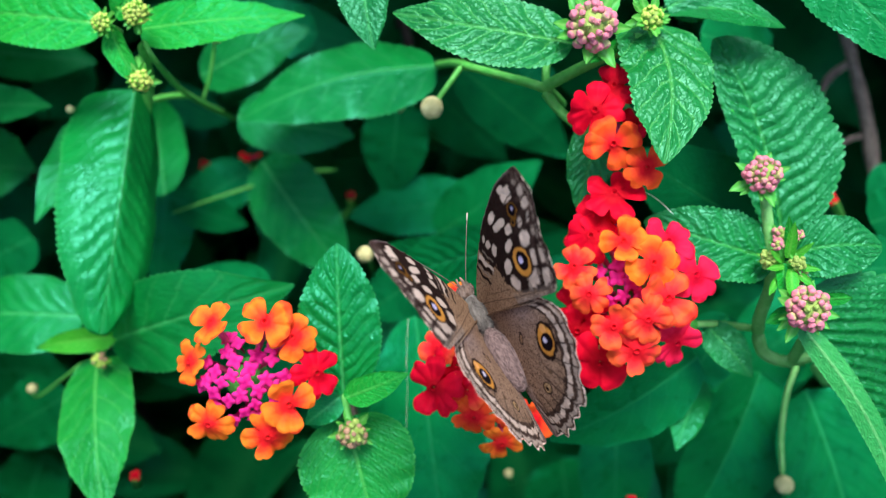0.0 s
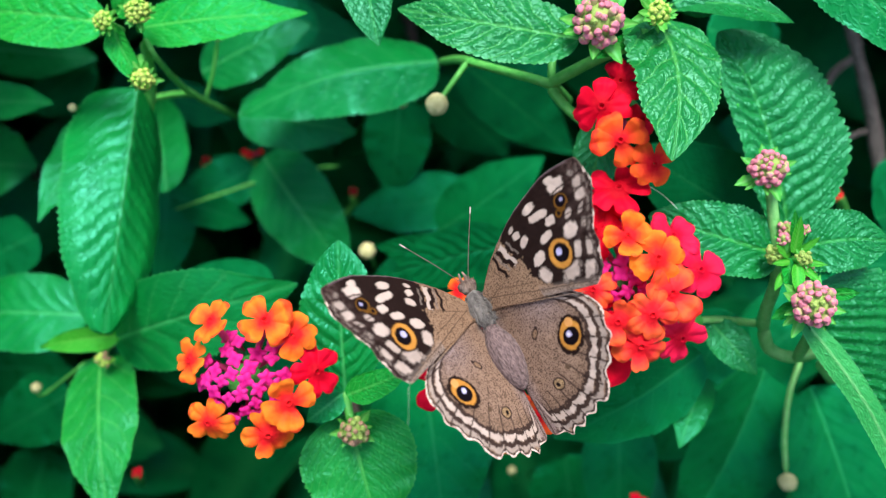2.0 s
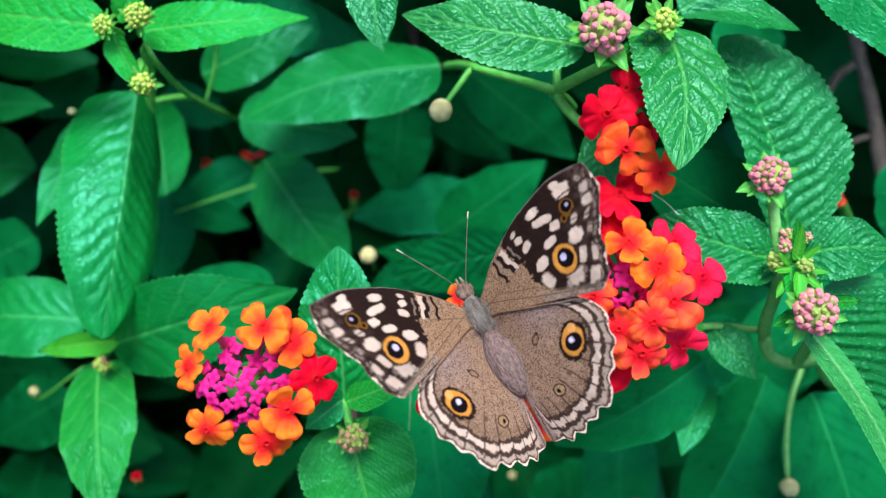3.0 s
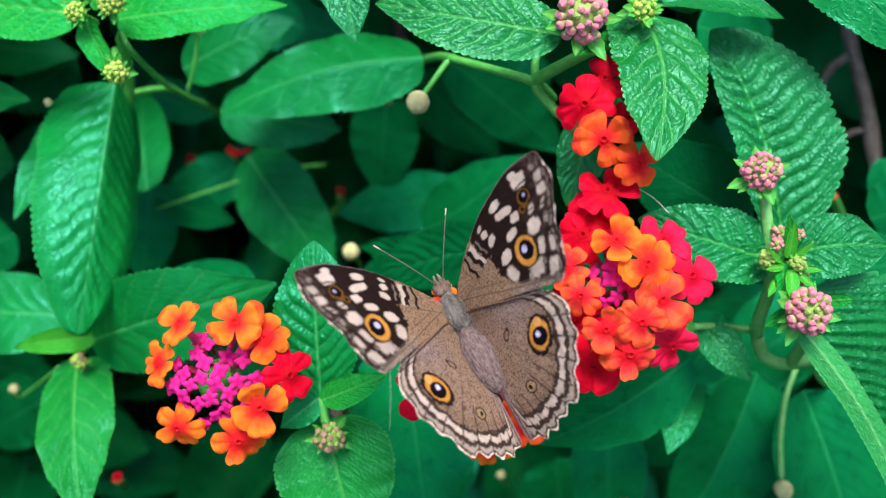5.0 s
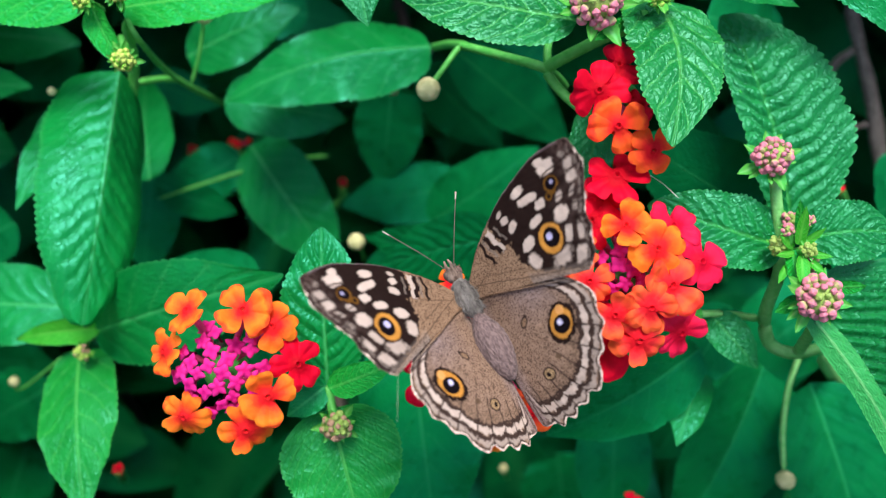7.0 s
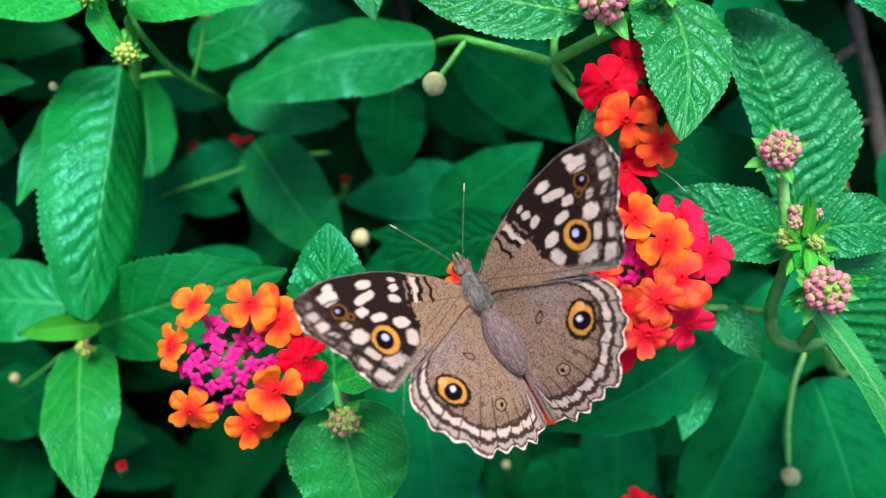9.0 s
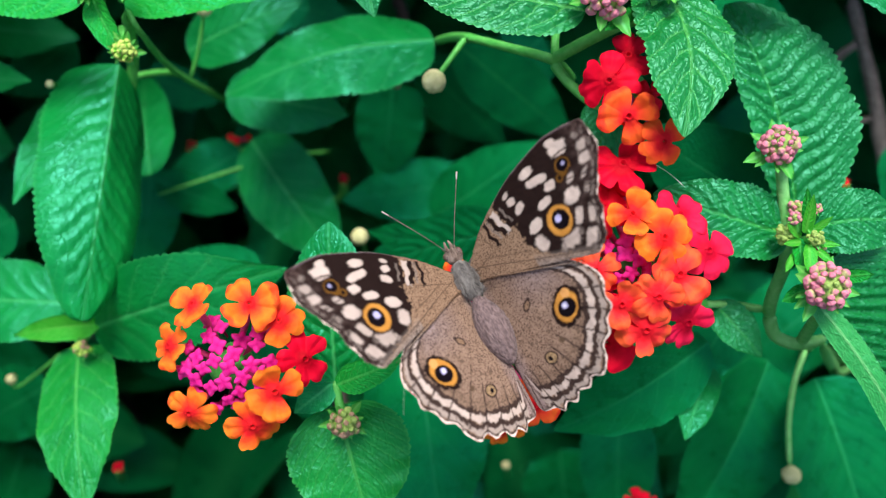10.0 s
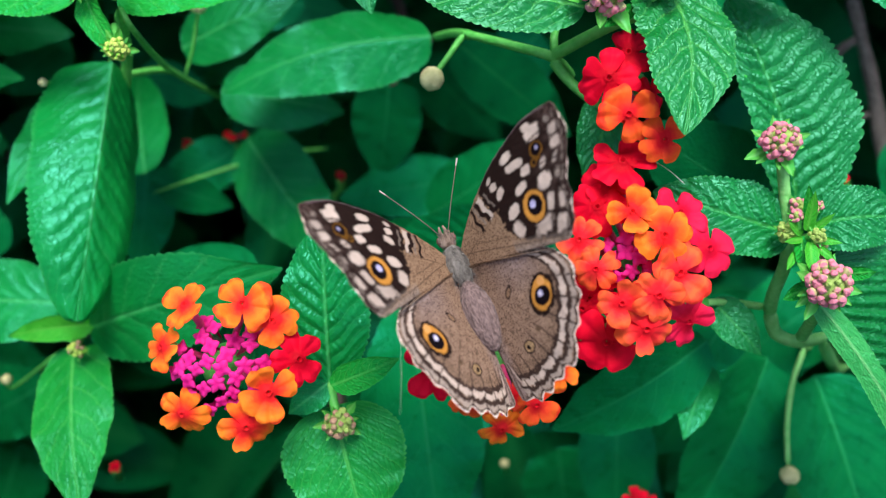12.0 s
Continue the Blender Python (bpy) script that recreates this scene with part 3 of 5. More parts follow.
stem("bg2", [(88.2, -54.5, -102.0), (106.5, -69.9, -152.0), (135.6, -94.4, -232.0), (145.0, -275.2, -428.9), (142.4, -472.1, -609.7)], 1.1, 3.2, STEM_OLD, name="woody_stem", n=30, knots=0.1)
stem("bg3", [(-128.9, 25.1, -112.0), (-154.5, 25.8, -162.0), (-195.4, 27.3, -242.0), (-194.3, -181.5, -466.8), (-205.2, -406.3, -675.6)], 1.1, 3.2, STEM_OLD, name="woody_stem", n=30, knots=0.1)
leaf("left", (-70.7, 36.8, -44.0), (-71.2, -17.8, -27.0), 23.1, LEAF_SOFT, label="long drooping leaf with rolled rims", roll=-42, arch=0.06, fold=-0.8, bend=-0.02, quilt=0.42, curl=0.2, veins=12, shape=0.7, full=0.3, teeth=38)
leaf("left", (-85.8, 39.1, -68.0), (-96.9, 6.2, -50.0), 12.9, LEAF_SOFT, roll=10, arch=0.05, quilt=0.3)
leaf("left", (-69.4, 45.9, -24.0), (-101.3, 49.7, -28.0), 13.8, LEAF_YOUNG, roll=0, arch=0.08, quilt=0.5, fold=0.1)
leaf("left", (-61.3, 44.5, -22.0), (-28.3, 47.9, -24.0), 11.0, LEAF_YOUNG, roll=-15, arch=0.08, quilt=0.5, bend=-0.03, shape=0.52)
leaf("left", (-64.8, 43.1, -16.0), (-58.2, 31.0, -15.0), 5.7, LEAF_YOUNG, roll=20, arch=0.06, fold=0.5, quilt=0.15)
leaf("left", (-63.8, 45.3, -16.0), (-57.9, 50.6, -12.0), 5.4, LEAF_YOUNG, fold=0.4, quilt=0.15)
leaf("left", (-80.4, -25.1, -46.0), (-71.4, -55.1, -28.0), 17.8, LEAF_FRESH, label="drooping smooth green leaf", arch=0.06, fold=-0.12, quilt=0.25, veins=6, shape=0.7, full=0.5)
leaf("left", (-75.7, -20.3, -45.0), (-90.8, -22.1, -38.0), 6.2, LEAF_LIME, label="small bright yellowish green leaf", roll=-18, arch=0.05, fold=0.35, quilt=0.2, bend=-0.05)
leaf("left", (-78.3, -19.6, -46.0), (-67.8, -15.9, -44.0), 5.0, LEAF_LIME, arch=0.08, fold=0.4, quilt=0.2)
leaf("left", (-88.7, -16.6, -58.0), (-127.2, -17.3, -66.0), 20.7, LEAF_SOFT, roll=15, arch=0.1, quilt=0.3)
leaf("left", (-77.4, -21.4, -46.0), (-30.2, -7.3, -22.0), 21.5, LEAF_SOFT, label="broad green leaf behind the flower head", roll=10, arch=0.09, quilt=0.32, bend=0.02, veins=6)
stem("left", [(-60.1, 41.9, -20.0), (-58.4, 37.8, -24.0), (-63.4, 38.3, -60.0), (-59.6, 37.5, -95.0)], 0.5, 0.85)
stem("left", [(-60.6, 37.4, -62.0), (-57.6, 43.3, -58.0), (-54.9, 50.5, -53.0)], 0.45, 0.42, name="stalk")
stem("left", [(-69.7, 35.3, -50.0), (-66.3, 37.9, -58.0), (-63.3, 38.8, -64.0)], 0.8, 0.8)
stem("left", [(-75.2, -19.0, -47.0), (-78.2, -21.1, -48.0), (-79.6, -24.2, -46.0), (-78.2, -25.6, -42.0)], 1.2, 1.0)
stem("left", [(-78.4, -20.0, -50.0), (-76.8, 5.7, -58.0), (-69.3, 36.0, -48.0), (-60.9, 42.4, -22.0)], 1.4, 1.1)
round_bud("left", (-54.6, 51.4, -52.0), 1.9, BUD_DRY, "small round dried bud")
bud_head("left", (-77.0, -25.0, -40.0), 1.6, (0, -0.2, 1), [], "withered pale green bud", n=16, bracts=9, seed=31, pink=0.2, mats=[BUD_WITHERED, BUD_YOUNG], bract_size=1.1)
# folded rim of the large ribbed leaf, added as a blade of its own
leaf("right", (55.6, 26.2, -14.0), (56.0, 36.9, -19.0), 1.8, LEAF_YOUNG, label="pale green folded rim of the ribbed leaf", fold=0.3, quilt=0.2, teeth=14)
bud_head("left", (-58.3, 44.7, -12.0), 2.3, (0.1, 0.2, 1), [(-60.9, 43.1, -20.0)], "pale yellow-green bud head", n=40, bracts=16, seed=3, pink=0.0, mats=[BUD_YOUNG, BUD_YOUNG], bract_size=1.0)
bud_head("left", (-64.8, 43.0, -12.0), 1.7, (-0.3, 0.2, 1), [(-65.1, 43.6, -22.0)], "tight green bud", n=24, bracts=20, seed=4, pink=0.0, mats=[BUD_YOUNG, BUD_YOUNG], bract_size=1.5)
bud_head("left", (-57.7, 32.2, -13.0), 1.9, (0.2, -0.4, 1), [(-60.9, 38.5, -20.0)], "tight green bud", n=20, bracts=18, seed=5, pink=0.0, mats=[BUD_YOUNG, BUD_YOUNG], bract_size=1.3)
round_bud("left", (-83.9, 31.5, -40.0), 0.9, BUD_DRY, "tiny pale bud", [(-83.3, 31.7, -46.0), (-79.7, 24.3, -50.0)], 0.3)
round_bud("left", (-107.8, -36.6, -70.0), 1.3, BUD_DRY, "tiny pale bud", [(-106.9, -38.8, -72.0), (-89.6, -28.1, -60.0)], 0.35)
left_head = flower_head("lflower", (-36.0, -24.1, -8.0), 4.2, [(-36.9, -27.1, -14.0), (-39.4, -29.6, -22.0)], "green core of the pink and orange flower head")
floret(left_head, (-40.5, -12.9, 0.0), 9.0, PETAL_ORANGE, 2, 36, (-0.2, 0.3, 0))
floret(left_head, (-31.0, -12.6, 1.0), 9.2, PETAL_ORANGE, 5, 62)
floret(left_head, (-26.4, -15.4, 0.0), 8.6, PETAL_ORANGE, 0, 42)
floret(left_head, (-44.8, -20.0, -2.0), 8.2, PETAL_ORANGE, 6, 80, (-0.5, 0, 0))
floret(left_head, (-41.5, -31.0, -2.0), 9.2, PETAL_ORANGE, 3, 33)
floret(left_head, (-26.6, -26.7, 2.0), 9.2, PETAL_ORANGE, 5, 35)
floret(left_head, (-30.6, -32.7, 0.0), 9.7, PETAL_ORANGE, 3, 5)
floret(left_head, (-22.4, -22.0, -2.0), 9.6, PETAL_RED, 1, 15)
floret_buds(left_head, (-35.4, -23.2, -3.5), 8.4, 29, 4.5, 0.90, 2)
leaf("lbud", (-18.6, -27.4, -10.0), (-19.8, 1.0, -9.0), 15.8, LEAF_SOFT, label="upright serrated leaf with sunken side veins", arch=0.06, fold=0.1, quilt=0.8, veins=9, shape=0.88, full=0.5)
leaf("lbud", (-17.9, -27.2, -6.0), (-6.1, -22.1, -3.0), 5.5, LEAF_YOUNG, arch=0.06, fold=0.15, quilt=0.5, teeth=16)
leaf("lbud", (-18.9, -27.4, -10.0), (-25.7, -32.7, -9.0), 5.5, LEAF_SOFT, arch=0.06, fold=0.15, quilt=0.5, teeth=16)
leaf("lbud", (-18.7, -32.3, -14.0), (-12.3, -53.4, -10.0), 22.3, LEAF_FRESH, label="broad serrated leaf under a withered bud head", arch=0.03, fold=0.12, quilt=0.28, veins=9, shape=0.72, full=0.5)
stem("lbud", [(-17.0, -34.2, -9.0), (-17.9, -31.1, -10.0), (-18.8, -27.6, -11.0), (-18.7, -30.3, -14.0)], 0.8, 1.0)
bud_head("lbud", (-16.8, -34.2, -8.0), 2.6, (0.05, -0.2, 1), [], "withered brown and green bud head", n=26, bracts=10, seed=8, pink=0.7, mats=[BUD_WITHERED, BUD_GREEN], bract_size=1.15)
leaf("bg", (-6.3, -15.3, -42.0), (0.8, -70.7, -44.0), 25.9, LEAF_SMOOTH, label="large green leaf in half shade", arch=0.06, quilt=0.2, veins=7, shape=0.8)
stem("bg", [(-7.4, -14.3, -30.0), (-7.6, -21.2, -28.0), (-7.5, -30.7, -28.0), (-7.7, -37.8, -28.0)], 0.03, 0.03, SILK, name="silk_thread")
leaf("top", (23.2, 36.6, -2.0), (-9.2, 43.2, -6.0), 13.8, LEAF_VEINED, label="broad glossy wrinkled leaf", roll=16, arch=0.08, fold=-0.05, quilt=1.0, veins=8, bend=0.05)
leaf("top", (-15.7, 53.8, -12.0), (-12.8, 36.9, -8.0), 9.7, roll=10, arch=0.06, fold=0.2, quilt=0.5)
leaf("top", (37.4, 40.8, -4.0), (36.2, 14.0, 9.5), 16.6, LEAF_VEINED, label="hanging wrinkled leaf with pale glossy veins", arch=0.07, fold=-0.08, quilt=0.9, veins=6, bend=0.06, shape=0.58, full=0.5)
leaf("top", (42.0, 45.8, -14.0), (64.4, 41.4, -10.0), 9.7, roll=-35, arch=0.1, fold=0.3, quilt=0.5)
leaf("top", (42.5, 45.7, -12.0), (59.4, 54.5, -14.0), 10.8, arch=0.08, quilt=0.7)
leaf("top", (61.2, 51.1, -50.0), (83.5, 46.8, -60.0), 20.7, LEAF_SMOOTH, arch=0.05, quilt=0.15)
leaf("top", (63.0, 56.8, -6.0), (85.8, 31.2, -2.0), 12.2, LEAF_SOFT, label="smooth pale green leaf", roll=20, arch=0.06, quilt=0.4)
leaf("top", (32.1, 37.2, -4.0), (25.4, 32.1, 2.0), 2.6, LEAF_YOUNG, fold=0.3, quilt=0.2, teeth=10)
leaf("top", (30.6, 24.6, -14.0), (25.3, 7.8, -12.0), 9.9, arch=0.05, quilt=0.8)
stem("top", [(3.6, 38.0, -24.5), (5.3, 37.4, -24.0), (12.9, 33.9, -18.0), (19.7, 30.8, -14.0), (25.0, 29.1, -24.0)], 0.75, 1.0)
stem("top", [(19.1, 30.9, -14.0), (23.9, 32.9, -10.0), (28.5, 34.6, -6.0), (33.1, 36.2, -4.0), (35.2, 38.2, -2.0)], 1.15, 1.0)
stem("top", [(19.4, 30.6, -14.0), (21.9, 27.3, -14.0), (25.0, 24.1, -13.0), (30.0, 20.8, -14.0)], 1.0, 0.9)
stem("top", [(19.8, 31.6, -14.0), (19.8, 34.4, -14.0), (20.5, 37.0, -16.0)], 0.8, 0.7)
stem("top", [(31.8, 35.9, -5.0), (27.7, 36.2, -2.0), (25.8, 38.2, 0.0)], 0.9, 0.8)
stem("top", [(-1.9, 45.0, -56.0), (2.0, 41.8, -40.0), (5.3, 37.4, -24.0)], 0.9, 1.0)
round_bud("top", (-2.3, 28.8, -23.0), 2.3, BUD_DRY, "round pale dried seed head", [(0.7, 32.9, -23.0), (3.9, 37.6, -24.0)], 0.5)
bud_head("top", (25.6, 38.5, 2.0), 4.1, (0.0, 0.1, 1), [], "pink and green bud head", n=42, bracts=9, seed=11, pink=1.0, bract_size=1.25)
bud_head("top", (35.9, 39.9, 2.0), 2.0, (0.1, 0.2, 1), [(35.7, 39.2, -2.0)], "tight green bud with pointed bracts", n=20, bracts=22, seed=12, pink=0.0, mats=[BUD_YOUNG, BUD_YOUNG], bract_size=1.6)
top_head = flower_head("top", (33.3, 25.0, -10.0), 2.6, [(32.0, 27.1, -13.0), (27.5, 31.2, -12.0)], "green core of the red florets")
floret(top_head, (30.3, 29.0, -2.0), 9.2, PETAL_RED, 1, 40)
floret(top_head, (26.4, 24.1, 1.0), 10.4, PETAL_RED, 3, 12)
floret(top_head, (29.4, 18.2, 2.0), 9.4, PETAL_VERMILION, 5, 52)
floret(top_head, (35.3, 14.2, 1.5), 8.2, PETAL_VERMILION, 0, 30)
floret(top_head, (35.2, 23.0, -6.0), 6.2, PETAL_RED, 0, 0)
leaf("right", (65.4, 1.7, -14.0), (53.6, 41.6, -17.0), 12.2, label="large ribbed leaf behind a pink bud head", roll=4, arch=0.04, fold=0.08, quilt=1.4, veins=13, bend=-0.04, shape=0.86, full=0.40, lop=2.5, taper=0.15, rows=200)
leaf("right", (59.6, -2.1, -4.0), (37.2, 5.3, -8.0), 13.2, label="wrinkled serrated leaf", roll=10, arch=0.08, fold=0.12, quilt=1.0, veins=8, bend=0.02, full=0.48)
leaf("right", (61.3, -0.9, -2.0), (76.9, 0.5, 0.0), 11.7, label="wrinkled serrated leaf", roll=-14, arch=0.08, fold=0.1, quilt=1.0, veins=7, bend=0.04, shape=0.75, full=0.42)
leaf("right", (61.1, -1.4, -1.0), (58.8, 5.7, 4.0), 2.3, LEAF_YOUNG, fold=0.4, quilt=0.2, teeth=10)
leaf("right", (59.4, -2.4, 0.0), (58.8, -9.1, 3.0), 3.3, LEAF_YOUNG, fold=0.3, quilt=0.15, teeth=10)
leaf("right", (65.9, -8.7, 2.0), (69.2, -8.2, 5.0), 2.3, LEAF_YOUNG, fold=0.3, quilt=0.2, teeth=8)
leaf("right", (60.9, -10.6, 0.0), (56.1, -12.9, 1.0), 2.8, LEAF_YOUNG, fold=0.3, quilt=0.2, teeth=8)
stem("right", [(57.0, 11.1, -2.0), (57.9, 6.2, -3.0), (58.8, 1.1, -4.0), (59.9, -3.0, -6.0)], 0.95, 1.05, STEM_PALE)
stem("right", [(59.5, -1.9, -5.0), (60.8, -7.3, -9.0), (61.8, -13.1, -16.0), (63.6, -17.0, -22.0)], 1.05, 1.3, STEM_PALE)
stem("right", [(63.6, -17.0, -22.0), (65.8, -21.3, -24.0), (70.2, -23.0, -24.0), (76.9, -22.2, -26.0)], 1.3, 1.15, STEM_PALE)
stem("right", [(48.0, -14.5, -14.0), (54.2, -14.8, -18.0), (63.0, -16.1, -22.0)], 0.65, 0.75, STEM_PALE)
for b, t, w in (((59.9, -1.6, 1.0), (59.4, 4.6, 5.0), 2.2), ((60.6, -2.0, 0.0), (63.6, 1.2, 3.0), 1.5), ((59.6, -2.2, 0.0), (56.0, -0.2, 3.0), 1.5), ((59.2, -3.0, 1.0), (55.4, -3.4, 3.0), 1.3), ((61.0, -3.0, 1.0), (64.8, -3.6, 3.0), 1.4), ((60.0, -3.4, 2.0), (59.0, -8.8, 5.0), 2.4), ((61.4, -4.0, 1.0), (63.4, -6.6, 3.5), 1.5), ((58.0, -5.0, 1.0), (56.0, -8.0, 2.5), 1.4)):
    leaf("right", b, t, w, LEAF_LIME, fold=0.35, quilt=0.2, teeth=12, rows=24, cols=11)
bud_head("right", (57.7, 0.8, 2.0), 1.0, (-0.2, 0.2, 1), [(58.9, -1.4, 0.0)], "tiny pink bud", n=10, bracts=5, seed=26, pink=1.2)
bud_head("right", (62.2, 2.4, 0.0), 0.9, (0.2, 0.3, 1), [(61.1, -0.8, -2.0)], "tiny pink bud", n=9, bracts=4, seed=27, pink=1.2)
bud_head("right", (60.9, -2.4, 2.5), 1.2, (0.1, 0.0, 1), [(60.4, -3.0, -2.0)], "tight green bud", n=12, bracts=7, seed=28, pink=0.0)
bud_head("right", (55.9, 12.9, 0.0), 3.1, (0.0, 0.35, 1), [], "pink bud head with a ruff of green bracts", n=40, bracts=12, seed=21, pink=1.0, bract_size=1.2)
bud_head("right", (61.4, -10.2, 5.0), 3.6, (0.05, 0.05, 1), [(60.9, -5.8, 0.0), (60.1, -2.4, -4.0)], "pink and green bud head with bracts", n=44, bracts=11, seed=22, pink=1.0, bract_size=1.1)
bud_head("right", (61.9, -4.6, 0.0), 1.7, (0.2, 0.2, 1), [(61.7, -3.4, -3.0)], "tiny pink bud", n=14, bracts=6, seed=23, pink=0.8)
bud_head("right", (59.8, 2.6, -2.0), 1.3, (0.2, 0.2, 1), [(60.6, -0.9, -4.0)], "tiny pink bud", n=12, bracts=5, seed=24, pink=0.9)
bud_head("right", (56.9, -1.7, 0.0), 1.5, (0.0, 0.0, 1), [], "tight green bud", n=12, bracts=6, seed=25, pink=0.0)
right_head = flower_head("right", (34.3, -8.3, -9.0), 5.5, [(42.5, -13.8, -12.0), (49.4, -14.7, -15.0)], "green core of the red and orange flower head")
floret(right_head, (30.4, 9.9, -2.0), 10.8, PETAL_RED, 1, 25)
floret(right_head, (26.4, 2.3, -3.0), 10.4, PETAL_RED, 3, 60)
floret(right_head, (28.6, 6.0, -4.0), 9.4, PETAL_RED, 6, 15)
floret(right_head, (22.8, -18.6, -7.0), 9.2, PETAL_RED, 0, 40)
floret(right_head, (27.2, -12.0, -5.0), 8.6, PETAL_RED, 5, 20)
floret(right_head, (31.1, 1.4, 2.0), 8.0, PETAL_ORANGE, 5, 70)
floret(right_head, (39.6, 1.3, -1.0), 10.4, PETAL_ROSE, 1, 45)
floret(right_head, (36.0, -2.4, 3.0), 9.8, PETAL_ORANGE, 0, 40)
floret(right_head, (44.1, -4.5, 0.0), 9.7, PETAL_ROSE, 0, 10)
floret(right_head, (23.3, -3.1, -2.0), 8.2, PETAL_CORAL, 1, 15)
floret(right_head, (25.4, -7.8, 1.0), 7.9, PETAL_CORAL, 3, 50)
floret(right_head, (38.4, -8.3, 3.0), 10.2, PETAL_CORAL, 5, 60)
floret(right_head, (29.2, -13.2, 3.0), 8.7, PETAL_CORAL, 2, 40)
floret(right_head, (34.8, -11.9, 4.0), 9.0, PETAL_CORAL, 1, 65)
floret(right_head, (33.4, -17.4, 2.0), 10.2, PETAL_CORAL, 3, 55)
floret(right_head, (41.4, -16.6, -2.0), 10.0, PETAL_ROSE, 1, 33)
floret(right_head, (28.3, -20.2, -4.0), 12.0, PETAL_RED, 0, 75)
floret(right_head, (24.4, -14.7, -5.0), 9.8, PETAL_RED, 3, 5)
floret(right_head, (23.5, -10.7, -6.0), 8.2, PETAL_RED, 1, 0)
floret_buds(right_head, (31.9, -6.2, -3.0), 4.7, 11, 2.0, 0.88, 6)
low_head = flower_head("right", (10.4, -22.7, -14.0), 4.5, [(19.6, -22.2, -18.0), (34.8, -17.5, -16.0)], "green core of the flower head under the butterfly")
floret(low_head, (-1.6, -25.2, -6.0), 11.6, PETAL_RED, 1, 20)
floret(low_head, (2.6, -21.2, -6.5), 8.8, PETAL_RED, 5, 65)
floret(low_head, (-0.9, -18.2, -7.0), 7.9, PETAL_CORAL, 2, 40)
floret(low_head, (2.3, -8.4, -6.0), 5.2, PETAL_ORANGE, 0, 15)
floret(low_head, (5.6, -30.6, -6.0), 9.1, PETAL_VERMILION, 3, 10)
floret(low_head, (10.8, -35.7, -7.0), 8.1, PETAL_ORANGE, 1, 55)
floret(low_head, (16.5, -31.1, -5.0), 9.0, PETAL_VERMILION, 2, 25)
floret(low_head, (4.5, -25.5, -5.0), 8.2, PETAL_CORAL, 1, 70)
floret(low_head, (12.6, -30.0, -7.0), 6.9, PETAL_CORAL, 0, 30)
floret(low_head, (21.0, -26.0, -8.0), 8.4, PETAL_ORANGE, 3, 45)
floret(low_head, (21.0, -17.7, -8.0), 9.4, PETAL_RED, 1, 60)
floret(low_head, (6.8, -17.4, -6.0), 8.2, PETAL_RED, 3, 0)
floret(low_head, (15.3, -14.5, -8.0), 8.4, PETAL_CORAL, 0, 22)
stem("right", [(37.0, 10.8, -8.0), (39.3, 8.9, -6.0), (40.9, 6.1, -2.0)], 0.06, 0.06, SILK, name="silk_thread")
leaf("rlow", (61.2, -10.1, -1.0), (89.3, -49.3, -12.0), 39.9, label="large wrinkled leaf with a pale folded rim", roll=-24, arch=0.05, fold=0.25, quilt=0.75, veins=15, shape=0.6, lop=0.12, rows=200, cols=61)
leaf("rlow", (52.0, -15.0, -18.0), (59.6, -24.7, -14.0), 7.7, arch=0.06, fold=0.15, quilt=0.6, teeth=16)
stem("rlow", [(70.5, -22.8, -22.0), (67.7, -18.7, -12.0), (65.2, -15.7, -4.0)], 1.1, 1.0, STEM_PALE)
stem("low", [(82.1, -26.0, -45.0), (79.9, -34.0, -46.0), (79.1, -43.5, -47.0), (79.8, -53.6, -48.0)], 0.66, 0.6, STEM_PALE)
round_bud("low", (79.8, -55.1, -47.0), 2.1, BUD_DRY, "pale oval dried seed head")
leaf("bg2", (52.9, -22.4, -26.0), (23.5, -41.7, -34.0), 18.0, LEAF_SMOOTH, label="dark glossy leaf with a pale midrib", roll=-15, arch=0.08, fold=0.15, quilt=0.18)
leaf("bg2", (55.8, -28.4, -34.0), (48.3, -41.9, -26.0), 7.7, LEAF_SOFT, fold=0.3, roll=20, quilt=0.2)
leaf("bg2", (110.0, -12.0, -80.0), (74.0, -40.0, -84.0), 25.0, LEAF_SMOOTH, roll=10, arch=0.06, quilt=0.15)
leaf("bg2", (80.2, -31.2, -62.0), (60.1, -75.5, -66.0), 27.4, LEAF_SMOOTH, label="broad leaf folded along its midrib", roll=-8, arch=0.06, fold=0.45, quilt=0.18)
leaf("bg2", (89.7, -34.8, -58.0), (101.4, -75.6, -55.0), 29.1, LEAF_SMOOTH, label="broad bluish green leaf with a pale midrib", arch=0.06, fold=0.35, quilt=0.18, veins=8)
leaf("bg2", (45.8, -44.8, -72.0), (45.9, -79.2, -76.0), 19.7, LEAF_SMOOTH, arch=0.05, quilt=0.15)
leaf("bg2", (85.2, -37.8, -75.0), (84.9, -80.7, -80.0), 18.4, LEAF_SMOOTH, arch=0.05, quilt=0.15)
leaf("bg2", (40.0, -70.7, -130.0), (44.9, -104.2, -135.0), 27.6, LEAF_SMOOTH, quilt=0.15)
leaf("bg2", (65.6, 4.9, -30.0), (41.8, 21.3, -36.0), 20.8, LEAF_SHADED, label="dark smooth leaf in shade", roll=-24, arch=0.06, quilt=0.15)
leaf("bg2", (64.3, -15.1, -40.0), (54.7, -34.0, -46.0), 15.5, LEAF_SMOOTH, arch=0.05, quilt=0.15)
leaf("bg2", (85.9, -5.0, -40.0), (111.9, -3.8, -45.0), 15.5, LEAF_SMOOTH, arch=0.05, quilt=0.18)
